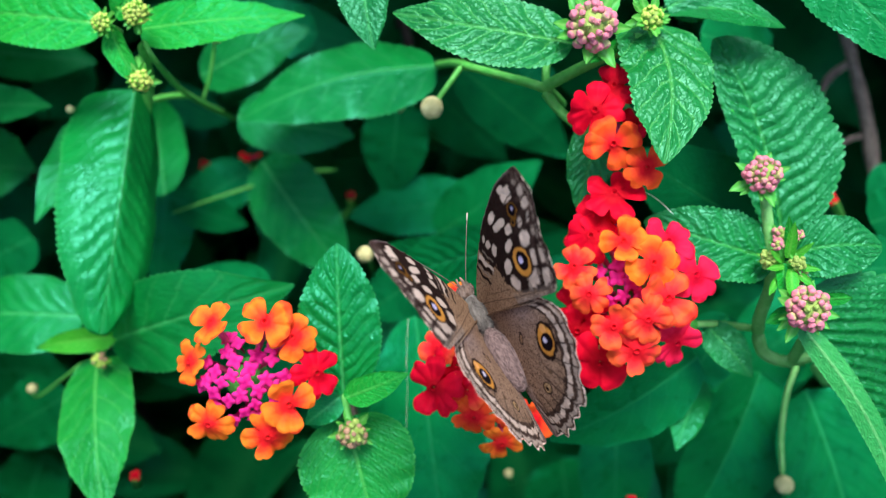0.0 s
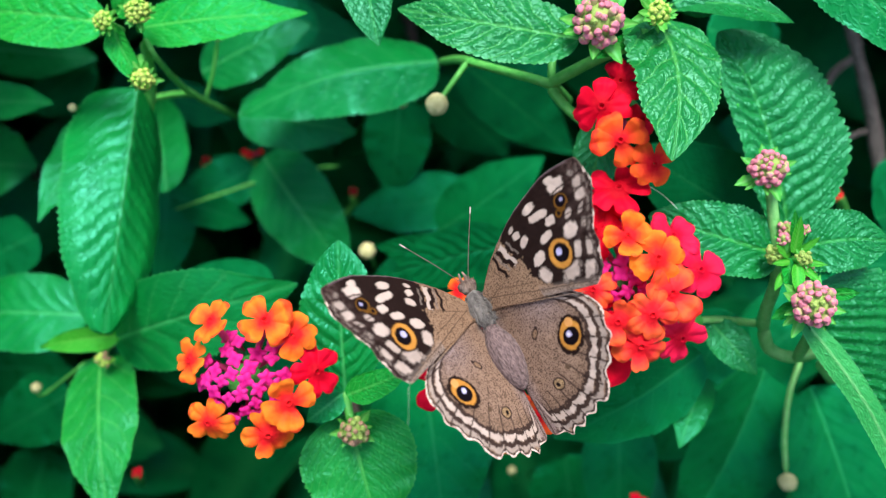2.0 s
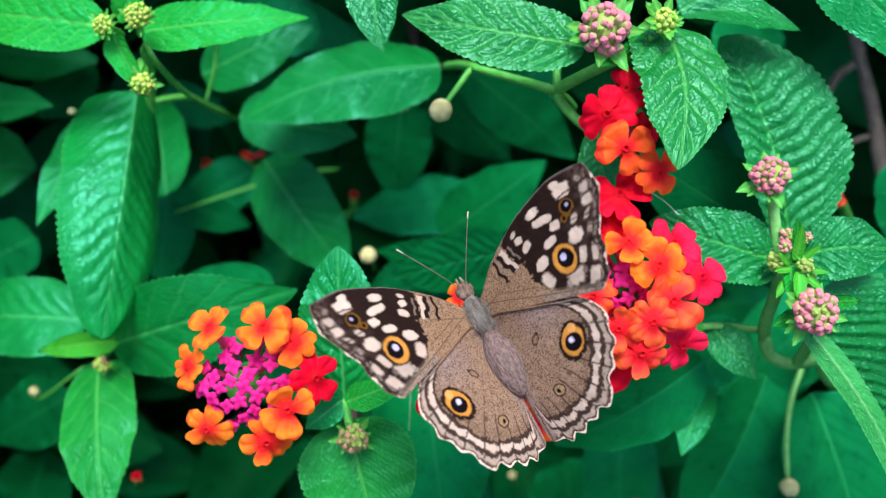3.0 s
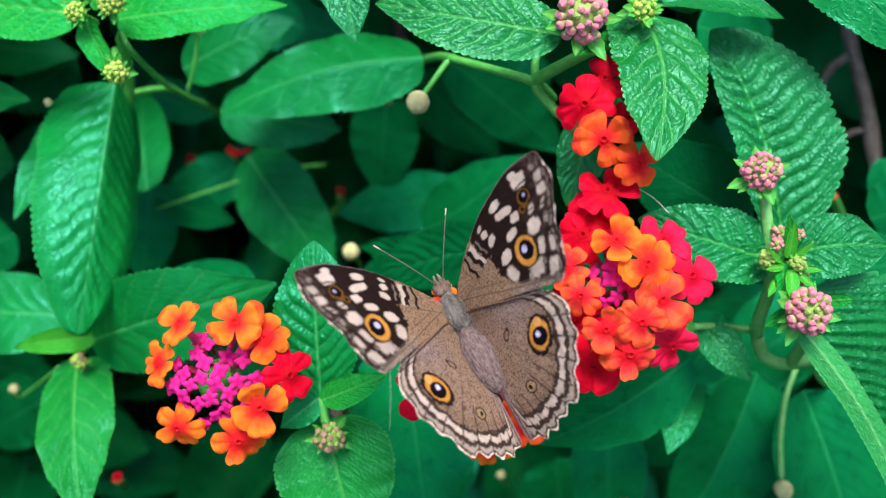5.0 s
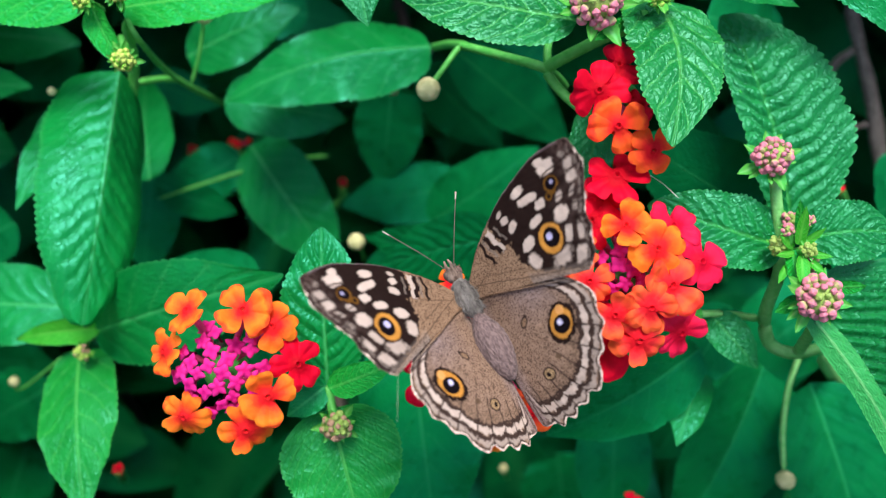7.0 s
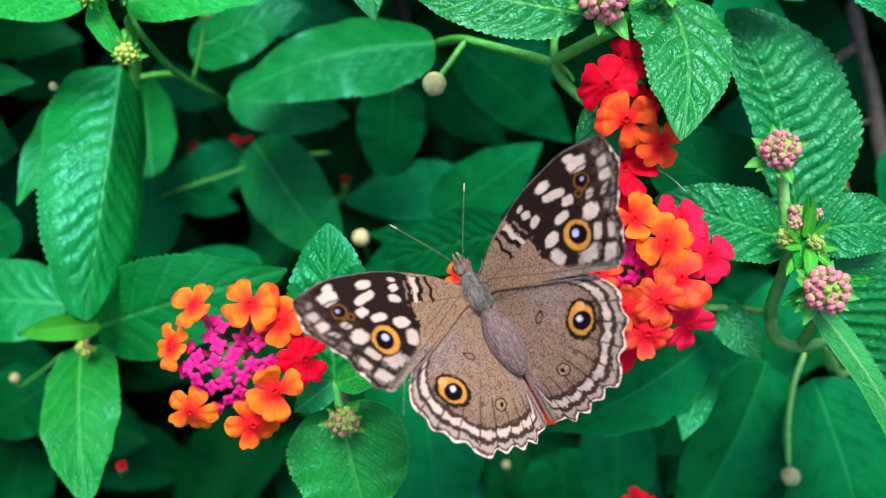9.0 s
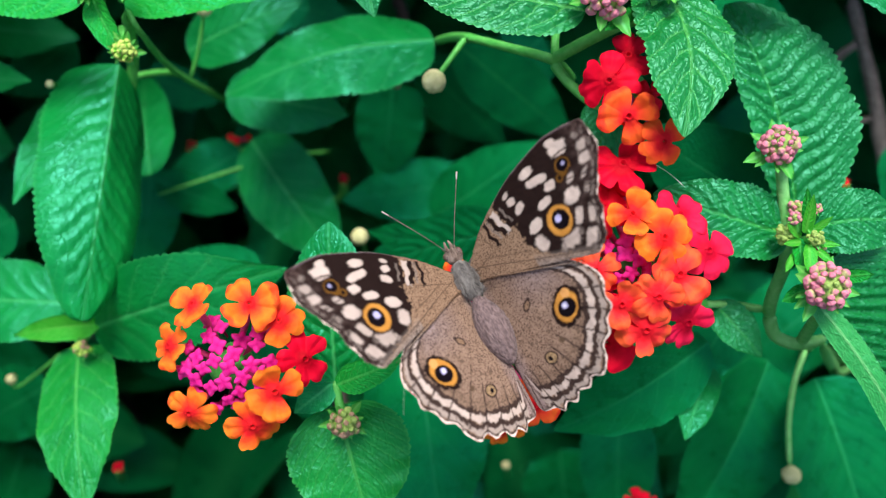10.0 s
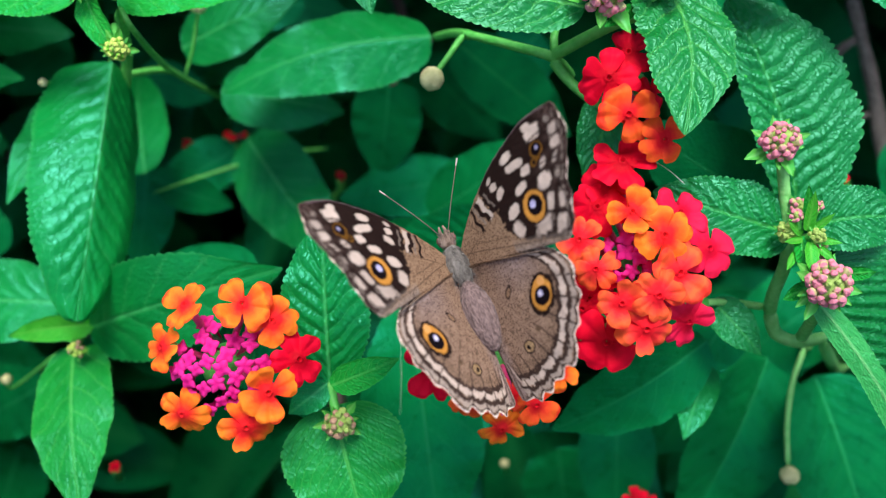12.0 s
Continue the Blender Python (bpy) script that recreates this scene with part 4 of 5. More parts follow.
leaf("bg2", (101.5, 6.2, -50.0), (111.9, 10.6, -45.0), 14.6, LEAF_SMOOTH, arch=0.05, quilt=0.18)
leaf("bg2", (115.1, 22.4, -70.0), (123.9, 3.2, -75.0), 13.5, LEAF_SMOOTH, arch=0.05, quilt=0.15)
leaf("bg2", (74.1, -39.6, -85.0), (61.1, -61.6, -90.0), 22.5, LEAF_SMOOTH, quilt=0.15)
stem("bg2", [(117.2, 68.2, -95.0), (120.9, 53.3, -95.0), (126.3, 37.2, -98.0), (130.2, 18.8, -100.0), (149.9, -10.8, -120.0)], 1.8, 2.2, STEM_WOODY, name="woody_stem", knots=0.15)
stem("bg2", [(121.7, 56.0, -96.0), (114.4, 51.0, -96.0), (109.8, 44.0, -94.0)], 1.5, 0.9, STEM_WOODY, name="twig", knots=0.15)
stem("bg2", [(128.0, 33.8, -98.0), (122.6, 33.1, -99.0), (116.3, 29.8, -100.0)], 1.0, 0.7, STEM_WOODY, name="twig", knots=0.15)
leaf("bg", (-1.7, 45.0, -56.0), (-51.1, 32.4, -60.0), 21.0, LEAF_SOFT, label="large green leaf with a pale sheen", roll=14, arch=0.06, fold=-0.45, quilt=0.22, veins=7, bend=-0.04)
leaf("bg", (-54.5, 35.3, -72.0), (-23.8, 30.4, -76.0), 16.6, LEAF_SOFT, arch=0.06, quilt=0.15)
leaf("bg", (-66.1, 47.1, -78.0), (-35.7, 59.1, -74.0), 18.3, LEAF_SOFT, roll=-14, arch=0.06, quilt=0.3)
leaf("bg", (-53.0, 26.0, -94.0), (-27.7, -7.5, -92.0), 23.5, LEAF_SOFT, label="rounded dark green leaf", roll=14, arch=0.05, fold=0.05, quilt=0.2, shape=0.72, full=0.5)
leaf("bg", (-13.3, 44.7, -98.0), (-16.7, 15.8, -112.0), 20.8, LEAF_SMOOTH, quilt=0.15)
leaf("bg", (-5.2, 51.8, -112.0), (20.7, 29.1, -124.0), 21.1, LEAF_SHADED, roll=20, quilt=0.15)
leaf("bg", (4.9, 51.2, -86.0), (38.0, 27.4, -98.0), 19.7, LEAF_SHADED, roll=24, quilt=0.15)
leaf("bg", (-60.0, 72.0, -105.0), (-24.0, 63.0, -108.0), 17.0, LEAF_SHADED, roll=-10, quilt=0.15)
leaf("bg", (-110.0, 58.0, -110.0), (-132.0, 42.0, -112.0), 21.0, LEAF_SHADED, roll=12, quilt=0.15)
leaf("bg", (-92.0, 50.0, -120.0), (-70.0, 41.5, -122.0), 14.0, LEAF_SHADED, roll=8, quilt=0.15)
leaf("bg", (-82.9, 19.7, -100.0), (-86.9, -11.5, -104.0), 18.8, LEAF_SMOOTH, quilt=0.15)
leaf("bg", (-60.4, 25.1, -112.0), (-84.6, 9.9, -110.0), 17.0, LEAF_SMOOTH, quilt=0.15)
leaf("bg", (9.1, 16.2, -112.0), (-29.8, 9.9, -110.0), 18.6, LEAF_SMOOTH, quilt=0.15)
leaf("bg", (13.6, -4.1, -60.0), (-18.0, 0.1, -66.0), 13.6, LEAF_SMOOTH, label="serrated green leaf behind the butterfly", roll=-25, arch=0.06, quilt=0.6)
leaf("bg", (15.6, 0.1, -50.0), (-13.0, -6.8, -56.0), 16.4, LEAF_SMOOTH, roll=-20, arch=0.06, quilt=0.6, bend=-0.04)
leaf("bg", (-1.7, 4.3, -86.0), (27.2, 24.6, -80.0), 18.5, LEAF_SMOOTH, roll=14, arch=0.08, quilt=0.2)
leaf("bg", (-43.4, -8.4, -62.0), (-77.7, -14.4, -66.0), 14.4, LEAF_SMOOTH, quilt=0.15)
leaf("bg", (-36.4, 61.9, -90.0), (-75.1, 67.9, -94.0), 18.0, LEAF_SMOOTH, quilt=0.15)
leaf("bg", (-3.6, -5.8, -70.0), (-21.9, -18.1, -75.0), 16.5, LEAF_SMOOTH, quilt=0.15)
leaf("bg", (31.7, 61.4, -115.0), (13.9, 38.5, -118.0), 21.7, LEAF_SMOOTH, quilt=0.15)
stem("bg", [(-32.8, 25.1, -112.0), (-47.7, 22.5, -102.0), (-56.5, 18.2, -94.0), (-66.5, 14.6, -92.0), (-79.0, 10.3, -92.0)], 0.55, 0.35, STEM_GREEN)
leaf("bg", (-80.0, 15.0, -95.0), (-58.0, 7.0, -99.0), 12.0, LEAF_SMOOTH, label="dark leaf with a pale rim in shade", roll=20, arch=0.06, quilt=0.15)
round_bud("bg", (-19.4, -1.3, -60.0), 2.1, BUD_DRY, "small pale dried seed head", [(-19.8, -2.1, -72.0), (-21.5, -6.8, -105.0)], 0.4)
round_bud("bg", (-11.2, 37.0, -68.0), 1.45, BUD_BROWN, "small brown seed head", [(-9.5, 40.3, -69.0), (-6.3, 46.5, -72.0)], 0.35)
round_bud("bg", (20.2, -69.0, -106.0), 1.3, BUD_DRY, "small pale dried seed head", [(21.7, -74.4, -120.0), (25.0, -85.0, -150.0)], 0.5)
far_head = flower_head("bg", (-68.6, 31.0, -136.0), 2.0, [(-68.1, 28.7, -140.0), (-60.1, 27.9, -140.0)], "remains of a red flower head")
floret(far_head, (-68.2, 32.0, -131.0), 2.5, PETAL_RED, 3, 20)
floret(far_head, (-66.4, 30.8, -131.0), 2.9, PETAL_RED, 3, 20)
floret(far_head, (-62.4, 31.8, -131.0), 1.9, PETAL_RED, 3, 20)
dark_head = flower_head("bg", (-30.3, 15.5, -124.0), 1.4, [(-30.5, 13.7, -128.0), (-36.1, 9.9, -140.0)], "small red floret in deep shade")
floret(dark_head, (-30.0, 17.5, -120.0), 3.2, PETAL_WILTED, 6, 30)
wilted_head = flower_head("bg", (-76.6, 25.9, -124.0), 1.6, [(-76.0, 24.0, -128.0), (-70.1, 20.9, -138.0)], "wilted dark red floret in deep shade")
floret(wilted_head, (-77.2, 27.2, -119.0), 4.0, PETAL_WILTED, 2, 10)
floret(wilted_head, (-74.2, 26.4, -120.0), 3.4, PETAL_WILTED, 6, 50)
corner_head = flower_head("bg2", (48.2, -65.6, -60.0), 2.5, [(48.9, -68.2, -66.0), (50.7, -80.7, -80.0)], "red flower head low in the leaves")
floret(corner_head, (46.2, -63.5, -56.0), 6.1, PETAL_RED, 1, 20)
floret(corner_head, (49.0, -64.4, -56.0), 6.1, PETAL_RED, 1, 20)
side_head = flower_head("bg3", (-84.5, -62.8, -80.0), 1.5, [(-90.1, -67.9, -95.0), (-106.8, -83.3, -140.0)], "small red floret in the shade")
floret(side_head, (-83.2, -61.2, -76.0), 3.1, PETAL_RED, 3, 10)
leaf("bg3", (-145.1, 23.4, -95.0), (-118.3, 23.1, -92.0), 28.0, LEAF_SOFT, roll=-22, quilt=0.15, arch=0.06)
leaf("bg3", (-126.7, 36.5, -70.0), (-100.7, 36.8, -66.0), 12.3, LEAF_SOFT, roll=-24, quilt=0.15, arch=0.06)
leaf("bg3", (-135.1, 58.3, -95.0), (-103.2, 55.7, -98.0), 18.4, LEAF_SOFT, roll=-24, quilt=0.15)
leaf("bg3", (-112.5, 3.3, -80.0), (-133.6, -6.2, -84.0), 17.3, LEAF_SMOOTH, quilt=0.15)
leaf("bg3", (-163.0, -41.0, -134.0), (-126.0, -42.0, -130.0), 24.0, LEAF_SMOOTH, quilt=0.15)
leaf("bg3", (-137.0, -70.0, -134.0), (-146.0, -100.0, -134.0), 26.0, LEAF_SMOOTH, quilt=0.15)
leaf("bg3", (-117.3, -45.7, -110.0), (-143.1, -60.4, -112.0), 23.1, LEAF_SMOOTH, quilt=0.15)
leaf("rlow", (62.6, -13.2, 0.0), (81.2, -49.6, 1.0), 4.8, LEAF_PALE, label="folded pale half of the large leaf", roll=6, arch=0.02, fold=-0.25, quilt=0.9, veins=14, shape=0.55, bend=0.06, teeth=34)
leaf("bg3", (-75.1, 14.6, -76.0), (-83.7, 45.5, -96.0), 15.6, LEAF_SOFT, arch=0.05, quilt=0.15)
edge_head = flower_head("bg2", (100.4, 12.4, -66.0), 1.4, [(103.2, 11.3, -70.0), (116.3, 3.4, -90.0)], "small red floret behind the leaves")
floret(edge_head, (97.9, 12.7, -62.0), 3.7, PETAL_RED, 3, 10)


# ---- the inner bush ----
def foliage():
    """The leaves deeper in the bush and all round it, a rounded mound too full to count; those just out of view are
    added for shade.
    """
    rng = np.random.default_rng(5)
    mound, middle = 620.0, np.array([0.0, 0.0, -620.0])
    down = np.array([0, -0.7071, -0.7071])
    verts, faces, veins, uvs = [], [], [], []
    total = 0

    def add(p, n, a, length, w, rows, cols, bow):
        nonlocal total
        V, U = np.meshgrid(np.linspace(0, 1, rows), np.linspace(-1, 1, cols), indexing="ij")
        half = w / 2 * np.sin(np.pi * V ** 0.8) ** 0.65 + 0.2
        s = np.cross(a, n)
        Z = 0.12 * length * np.sin(np.pi * V) * bow + 0.25 * np.abs(U) * half
        co = p + a * (V * length)[..., None] + s * (U * half)[..., None] + n * Z[..., None]
        k = np.arange(rows * cols).reshape(rows, cols)
        verts.append(co.reshape(-1, 3))
        faces.append(np.stack([k[:-1, :-1], k[:-1, 1:], k[1:, 1:], k[1:, :-1]], -1).reshape(-1, 4) + total)
        veins.append(np.exp(-(U * half / (0.02 * w)) ** 2).ravel() * 0.7)
        uvs.append(np.stack([U * half + 13 * (len(verts) % 50), V * length], -1).reshape(-1, 2) * MM)
        total += rows * cols

    up = -down
    count = 0
    while count < 7000:
        p = np.array([rng.uniform(-330, 330), rng.uniform(-330, 330), -12 - 330 * rng.random() ** 1.3])
        sx, sy = p[0] / (140 - p[2]), p[1] / (140 - p[2])
        # unseen leaves close round the view are added to keep light off the inside
        inner = abs(p[0]) < 0.56 * (140 - p[2]) + 24 and -0.33 * (140 - p[2]) - 24 < p[1] < 0.33 * (140 - p[2]) + 36
        if inner and p[2] > -150:
            continue
        # gaps through which the dark inside of the bush shows
        if p[2] > -200 and sx > 0.36 and 0.0 < sy < 0.34 or p[2] > -215 and (math.hypot(sx + 0.26, sy - 0.02) < 0.08 or math.hypot(sx - 0.08, sy - 0.13) < 0.07) or p[2] > -260 and (math.hypot(sx + 0.3, sy + 0.27) < 0.08 or math.hypot((sx + 0.37) / 0.06, (sy + 0.22) / 0.11) < 1 or math.hypot((sx + 0.25) / 0.09, (sy + 0.28) / 0.06) < 1 or math.hypot((sx - 0.08) / 0.06, (sy + 0.27) / 0.06) < 1 or math.hypot((sx + 0.54) / 0.05, (sy + 0.18) / 0.12) < 1):
            continue
        n = unit(rng.normal(0, 0.45, 3) + up * 0.6 + np.array([0, 0, 0.5]))
        a = unit(np.cross(n, rng.normal(0, 1, 3)) + np.array([0, -0.3, 0]))
        a = unit(a - n * (a @ n))
        if p[2] > -150 and a[0] * p[0] + a[1] * p[1] < 0:
            a = -a
        length = rng.uniform(45, 85)
        p[2] -= max(0.0, math.hypot(p[0], p[1]) - 140) ** 2 / 800
        add(p, n, a, length, length * rng.uniform(0.36, 0.5), 9, 5, rng.uniform(-0.3, 1))
        count += 1
    # the rest of the mound, down to the ground
    count = 0
    while count < 9000:
        d = unit(rng.normal(0, 1, 3))
        r = mound * (1 + 0.08 * noise.noise(Vector(d) * 2.5)) - 230 * rng.random() ** 1.6
        p = middle + d * r
        height = 750 - p @ down
        if height < 25 or (math.hypot(p[0], p[1]) < 300 and p[2] > -450):
            continue
        n = unit(d * 0.8 + up * 0.5 + rng.normal(0, 0.4, 3))
        a = unit(np.cross(n, rng.normal(0, 1, 3)) + down * 0.6)
        a = unit(a - n * (a @ n))
        length = rng.uniform(60, 100)
        if height + length * (a @ up) < 10:
            continue
        add(p, n, a, length, length * rng.uniform(0.4, 0.55), 6, 3, rng.uniform(-0.2, 1))
        count += 1
    me = bpy.data.meshes.new("foliage")
    fc = np.vstack(faces)
    me.from_pydata((np.vstack(verts) * MM).tolist(), [], fc.tolist())
    me.shade_smooth()
    at = me.attributes.new("vein", "FLOAT", "POINT")
    at.data.foreach_set("value", np.concatenate(veins).astype(np.float32))
    me.uv_layers.new(name="UVMap").data.foreach_set("uv", np.vstack(uvs)[fc.ravel()].astype(np.float32).ravel())
    me.materials.append(LEAF_SHADED)
    ob = new("foliage", me)
    ob.matrix_basis = BUSH
    tagged(ob, "dense dark green foliage deep inside the bush, unseen leaves for shade", "foliage", kind="stuff")


foliage()


# ---- the butterfly: body along +y (head forward), back towards +z; millimetres ----
BROWN, DARK, CREAM, TAN = np.array([0.300, 0.190, 0.122]), np.array([0.017, 0.0095, 0.0085]), np.array([0.56, 0.45, 0.39]), np.array([0.36, 0.285, 0.245])
RING, BLACK, PUPIL, GREY = np.array([0.53, 0.235, 0.045]), np.array([0.006, 0.004, 0.006]), np.array([0.46, 0.43, 0.68]), np.array([0.225, 0.175, 0.185])


class Wing:
    """A flat wing in the plane of x (away from the body) and y, whose scale colours are worked out point by point."""

    def __init__(self, outline, hinge, nth, nr, smooth=260, scallop=0.0, waves=0.0):
        self.hinge = np.array(hinge, float)
        line = smooth_line(outline, smooth) - self.hinge
        an = np.unwrap(np.arctan2(line[:, 1], line[:, 0]))
        order = np.argsort(an)
        self.th = np.linspace(an.min(), an.max(), nth)
        self.R = np.interp(self.th, an[order], np.hypot(*line[order].T))
        self.R = self.R * (1 - scallop * np.abs(np.sin(self.th * waves)) * (self.R > 0.6 * self.R.max()))
        self.k = np.linspace(0.004, 1, nr)
        r = self.k[:, None] * self.R[None]
        self.x, self.y = self.hinge[0] + r * np.cos(self.th), self.hinge[1] + r * np.sin(self.th)
        self.edge = self.R[None] - r
        self.col = np.zeros((*r.shape, 3)) + BROWN
        self.wob = np.array([[noise.noise(Vector((a * 1.3, b * 1.3, 0.5))) for a, b in zip(p, q)] for p, q in zip(self.x, self.y)])
        self.fine = np.array([[noise.noise(Vector((a * 2.4, b * 2.4, 7.5))) for a, b in zip(p, q)] for p, q in zip(self.x, self.y)])

    def paint(self, mask, colour):
        m = np.clip(mask, 0, 1)[..., None]
        self.col = self.col * (1 - m) + np.asarray(colour) * m

    def spot(self, x, y, ax, ay, bx, by, colour, grow=1.0, ragged=0.12, square=2.0, soft=0.10):
        inv = np.linalg.inv(np.array([[ax, bx], [ay, by]]) * grow)
        dx, dy = self.x - x, self.y - y
        p, q = inv[0, 0] * dx + inv[0, 1] * dy, inv[1, 0] * dx + inv[1, 1] * dy
        d = (np.abs(p) ** square + np.abs(q) ** square) ** (1 / square) + ragged * (self.wob + self.fine)
        self.paint((1 - d) / soft + 0.5, colour)

    def line(self, x0, y0, x1, y1, w, colour, wave=0.0, strength=1.0):
        dx, dy = x1 - x0, y1 - y0
        ln = math.hypot(dx, dy)
        t = np.clip(((self.x - x0) * dx + (self.y - y0) * dy) / ln ** 2, 0, 1)
        off = ((self.x - x0) * dy - (self.y - y0) * dx) / ln + wave * np.sin(t * 9) + 0.12 * self.fine
        end = np.hypot(self.x - x0 - t * dx, self.y - y0 - t * dy) - np.abs(((self.x - x0) * dy - (self.y - y0) * dx) / ln)
        self.paint(strength * np.clip((w - np.abs(off)) / 0.10 + 0.5, 0, 1) * (end < 0.25), colour)

    def rim(self, a, b, colour, rough=0.25, strength=1.0, where=None):
        d = self.edge + rough * (self.wob * 0.7 + self.fine)
        m = np.clip((d - a) / 0.12 + 0.5, 0, 1) * np.clip((b - d) / 0.12 + 0.5, 0, 1) * strength
        self.paint(m if where is None else m * where, colour)

    def mesh(self, side, lift, bow):
        z = lift + bow * np.sin(np.clip(self.k, 0, 1)[:, None] * np.pi) * np.ones_like(self.x) + 0.12 * self.wob * self.k[:, None]
        z = z + 0.012 * np.sin(self.th[None] * 40) * self.k[:, None]
        co = np.stack([side * self.x, self.y, z], -1)
        return from_grid("wing", co * MM, attrs={"scales": np.clip(self.col, 0, 1), "grain": np.clip(1.6 - 7.0 * np.linalg.norm(self.col - BROWN, axis=-1), 0.06, 1)})


def forewing():
    w = Wing([(0.3, -1.6), (0.5, 0.4), (4.2, 3.4), (7.9, 5.3), (12.7, 7.0), (17.5, 8.2), (21.5, 8.65), (25.5, 8.7), (28.6, 8.1), (30.6, 7.1), (31.3, 5.6), (31.2, 3.9), (30.6, 1.8), (29.0, -0.1), (27.7, -1.9), (26.8, -4.0), (26.0, -6.0), (24.6, -7.9), (22.9, -9.1), (20.2, -8.9), (17.4, -7.9), (12.6, -5.6), (5.9, -3.2), (1.4, -2.2)], (0.2, -0.9), 460, 260, scallop=0.016, waves=24.0)
    x, y = w.x, w.y
    umber = np.array([0.085, 0.055, 0.048])
    # the dark outer field past the plain base, browner towards the outer rim
    border = np.interp(y, [-9, -8.2, -5.4, -3.8, -1.4, 0.6, 1.2, 1.7, 9], [23.5, 21.5, 15.9, 13.9, 12.7, 12.8, 13.2, 11.4, 10.9]) + 0.6 * w.wob + 0.6 * w.fine
    w.paint((x - border) / 0.35, DARK)
    w.paint(np.clip((x - 21) / 7, 0, 1) * np.clip((5.5 - y) / 6, 0, 1) * np.clip(0.35 + 0.5 * w.wob, 0, 1), umber * 1.2)
    w.paint(np.clip((x - 26.5) / 3, 0, 1) * np.clip(0.35 + 0.6 * w.fine, 0, 1), umber * 1.5)
    w.paint(np.clip((-5.2 - 0.42 * (x - 17) - y) / 1.6, 0, 1) * np.clip((25 - x) / 2, 0, 1) * (x > 13) * 0.8, TAN * 0.75)
    # bars across the cell: dark and pale by turns
    w.line(11.5, 5.6, 13.2, 1.6, 0.75, DARK, 0.20)
    w.line(11.95, 4.6, 12.75, 2.4, 0.20, TAN * 0.6, 0.12, 0.85)
    w.line(10.2, 4.7, 11.3, 1.4, 0.52, CREAM * 0.92, 0.14)
    w.line(9.1, 4.6, 10.5, 1.5, 0.46, DARK, 0.24)
    w.line(8.5, 4.3, 9.5, 1.4, 0.26, TAN * 0.72, 0.10, 0.7)
    w.line(7.7, 4.3, 8.3, 0.8, 0.34, DARK, 0.26)
    w.line(6.4, 3.6, 6.9, 1.3, 0.12, BROWN * 0.4, 0.15, 0.7)
    # cream spots: x, y, one half axis, the other
    def cream(a, b, tone=1.0, soft=0.20, square=2.5, ragged=0.16):
        w.spot(*a, *b, CREAM * tone, 0.87 if square > 3.5 else 1.0, ragged=ragged, square=square, soft=soft)
    cream((24.6, 7.3), (0.85, -0.15, -0.02, -0.62))
    cream((25.4, 6.0), (1.62, -0.18, -0.25, -0.98))
    cream((18.9, 6.3), (1.30, -0.10, -0.22, -0.68))
    cream((19.85, 4.4), (1.90, -0.34, -0.16, -0.62))
    cream((21.4, 2.55), (0.95, -0.24, -0.30, -0.62))
    cream((19.2, 1.05), (1.38, -0.02, -0.18, -0.62))
    cream((23.5, -0.5), (1.30, -0.26, -0.56, -1.00))
    cream((16.0, -0.7), (1.24, -0.05, -0.45, -0.84), 1.0, square=3.0)
    cream((15.5, -3.3), (0.62, -1.12, -0.92, -0.52), 0.9, 0.35)
    cream((24.75, 1.6), (0.74, 0.0, -0.40, -0.56), 0.85, 0.35)
    cream((13.9, 5.75), (0.62, 0.05, -0.10, -0.45), 0.85, 0.35)
    cream((14.3, 4.45), (0.85, -0.15, -0.15, -0.56), 0.95, 0.3)
    cream((15.1, 2.9), (1.00, 0.15, -0.15, -0.66), 0.95, 0.3)
    # two rows of paler cells along the outer rim, parted by dark veins
    cream((28.6, 5.8), (0.45, -0.45, -0.36, -0.30), 0.42, 0.5, square=3.6, ragged=0.22)
    cream((28.75, 4.25), (0.85, -0.20, -0.45, -0.72), 0.72, 0.4, square=3.6, ragged=0.22)
    cream((28.2, 2.6), (1.05, -0.20, -0.32, -0.80), 0.88, 0.35, square=3.6, ragged=0.22)
    cream((26.95, 1.0), (0.62, 0.02, -0.55, -0.54), 0.75, 0.4, square=3.6, ragged=0.22)
    cream((26.1, -0.85), (0.40, -0.20, -0.52, -0.62), 0.52, 0.5, square=3.6, ragged=0.22)
    cream((22.95, -3.25), (0.80, -0.10, -0.76, -1.22), 0.85, 0.3, square=3.6, ragged=0.22)
    cream((24.75, -4.05), (0.60, -0.20, -0.70, -1.22), 0.80, 0.35, square=3.6, ragged=0.22)
    cream((19.9, -5.4), (1.95, -0.20, -0.75, -1.10), 0.72, 0.45, square=3.6, ragged=0.22)
    cream((22.95, -6.6), (0.95, -0.30, -0.95, -1.10), 0.85, 0.35, square=3.6, ragged=0.22)
    cell = (np.arctan2(y - 0.5, x - 12.0) + 0.80) / 1.13 * 7.6
    parted = np.clip((np.abs(np.sin(np.pi * cell)) - 0.25) / 0.3, 0, 1) * (x > 17) * np.clip((6.4 - y) / 1.5, 0, 1)
    w.rim(0.80, 1.35, CREAM * 0.40, 0.45, 0.75, parted)
    # veins
    for a in ((21.8, 3.6, 30.7, 3.2), (22.6, 2.0, 30.2, 0.2), (24.9, 0.2, 28.4, -1.5), (22.0, -1.3, 27.2, -4.2), (20.8, -3.7, 26.0, -6.8), (24.4, 5.4, 31.0, 5.0)):
        w.line(*a, 0.12, DARK, 0.06, 0.95)
    w.line(2.6, 0.0, 23.9, -9.1, 0.08, DARK, 0.05, 0.7)
    for a in ((1, -0.5, 13.4, 1.3), (5, 0.2, 13.0, -3.0)):
        w.line(*a, 0.08, BROWN * 0.35, 0.04, 0.65)
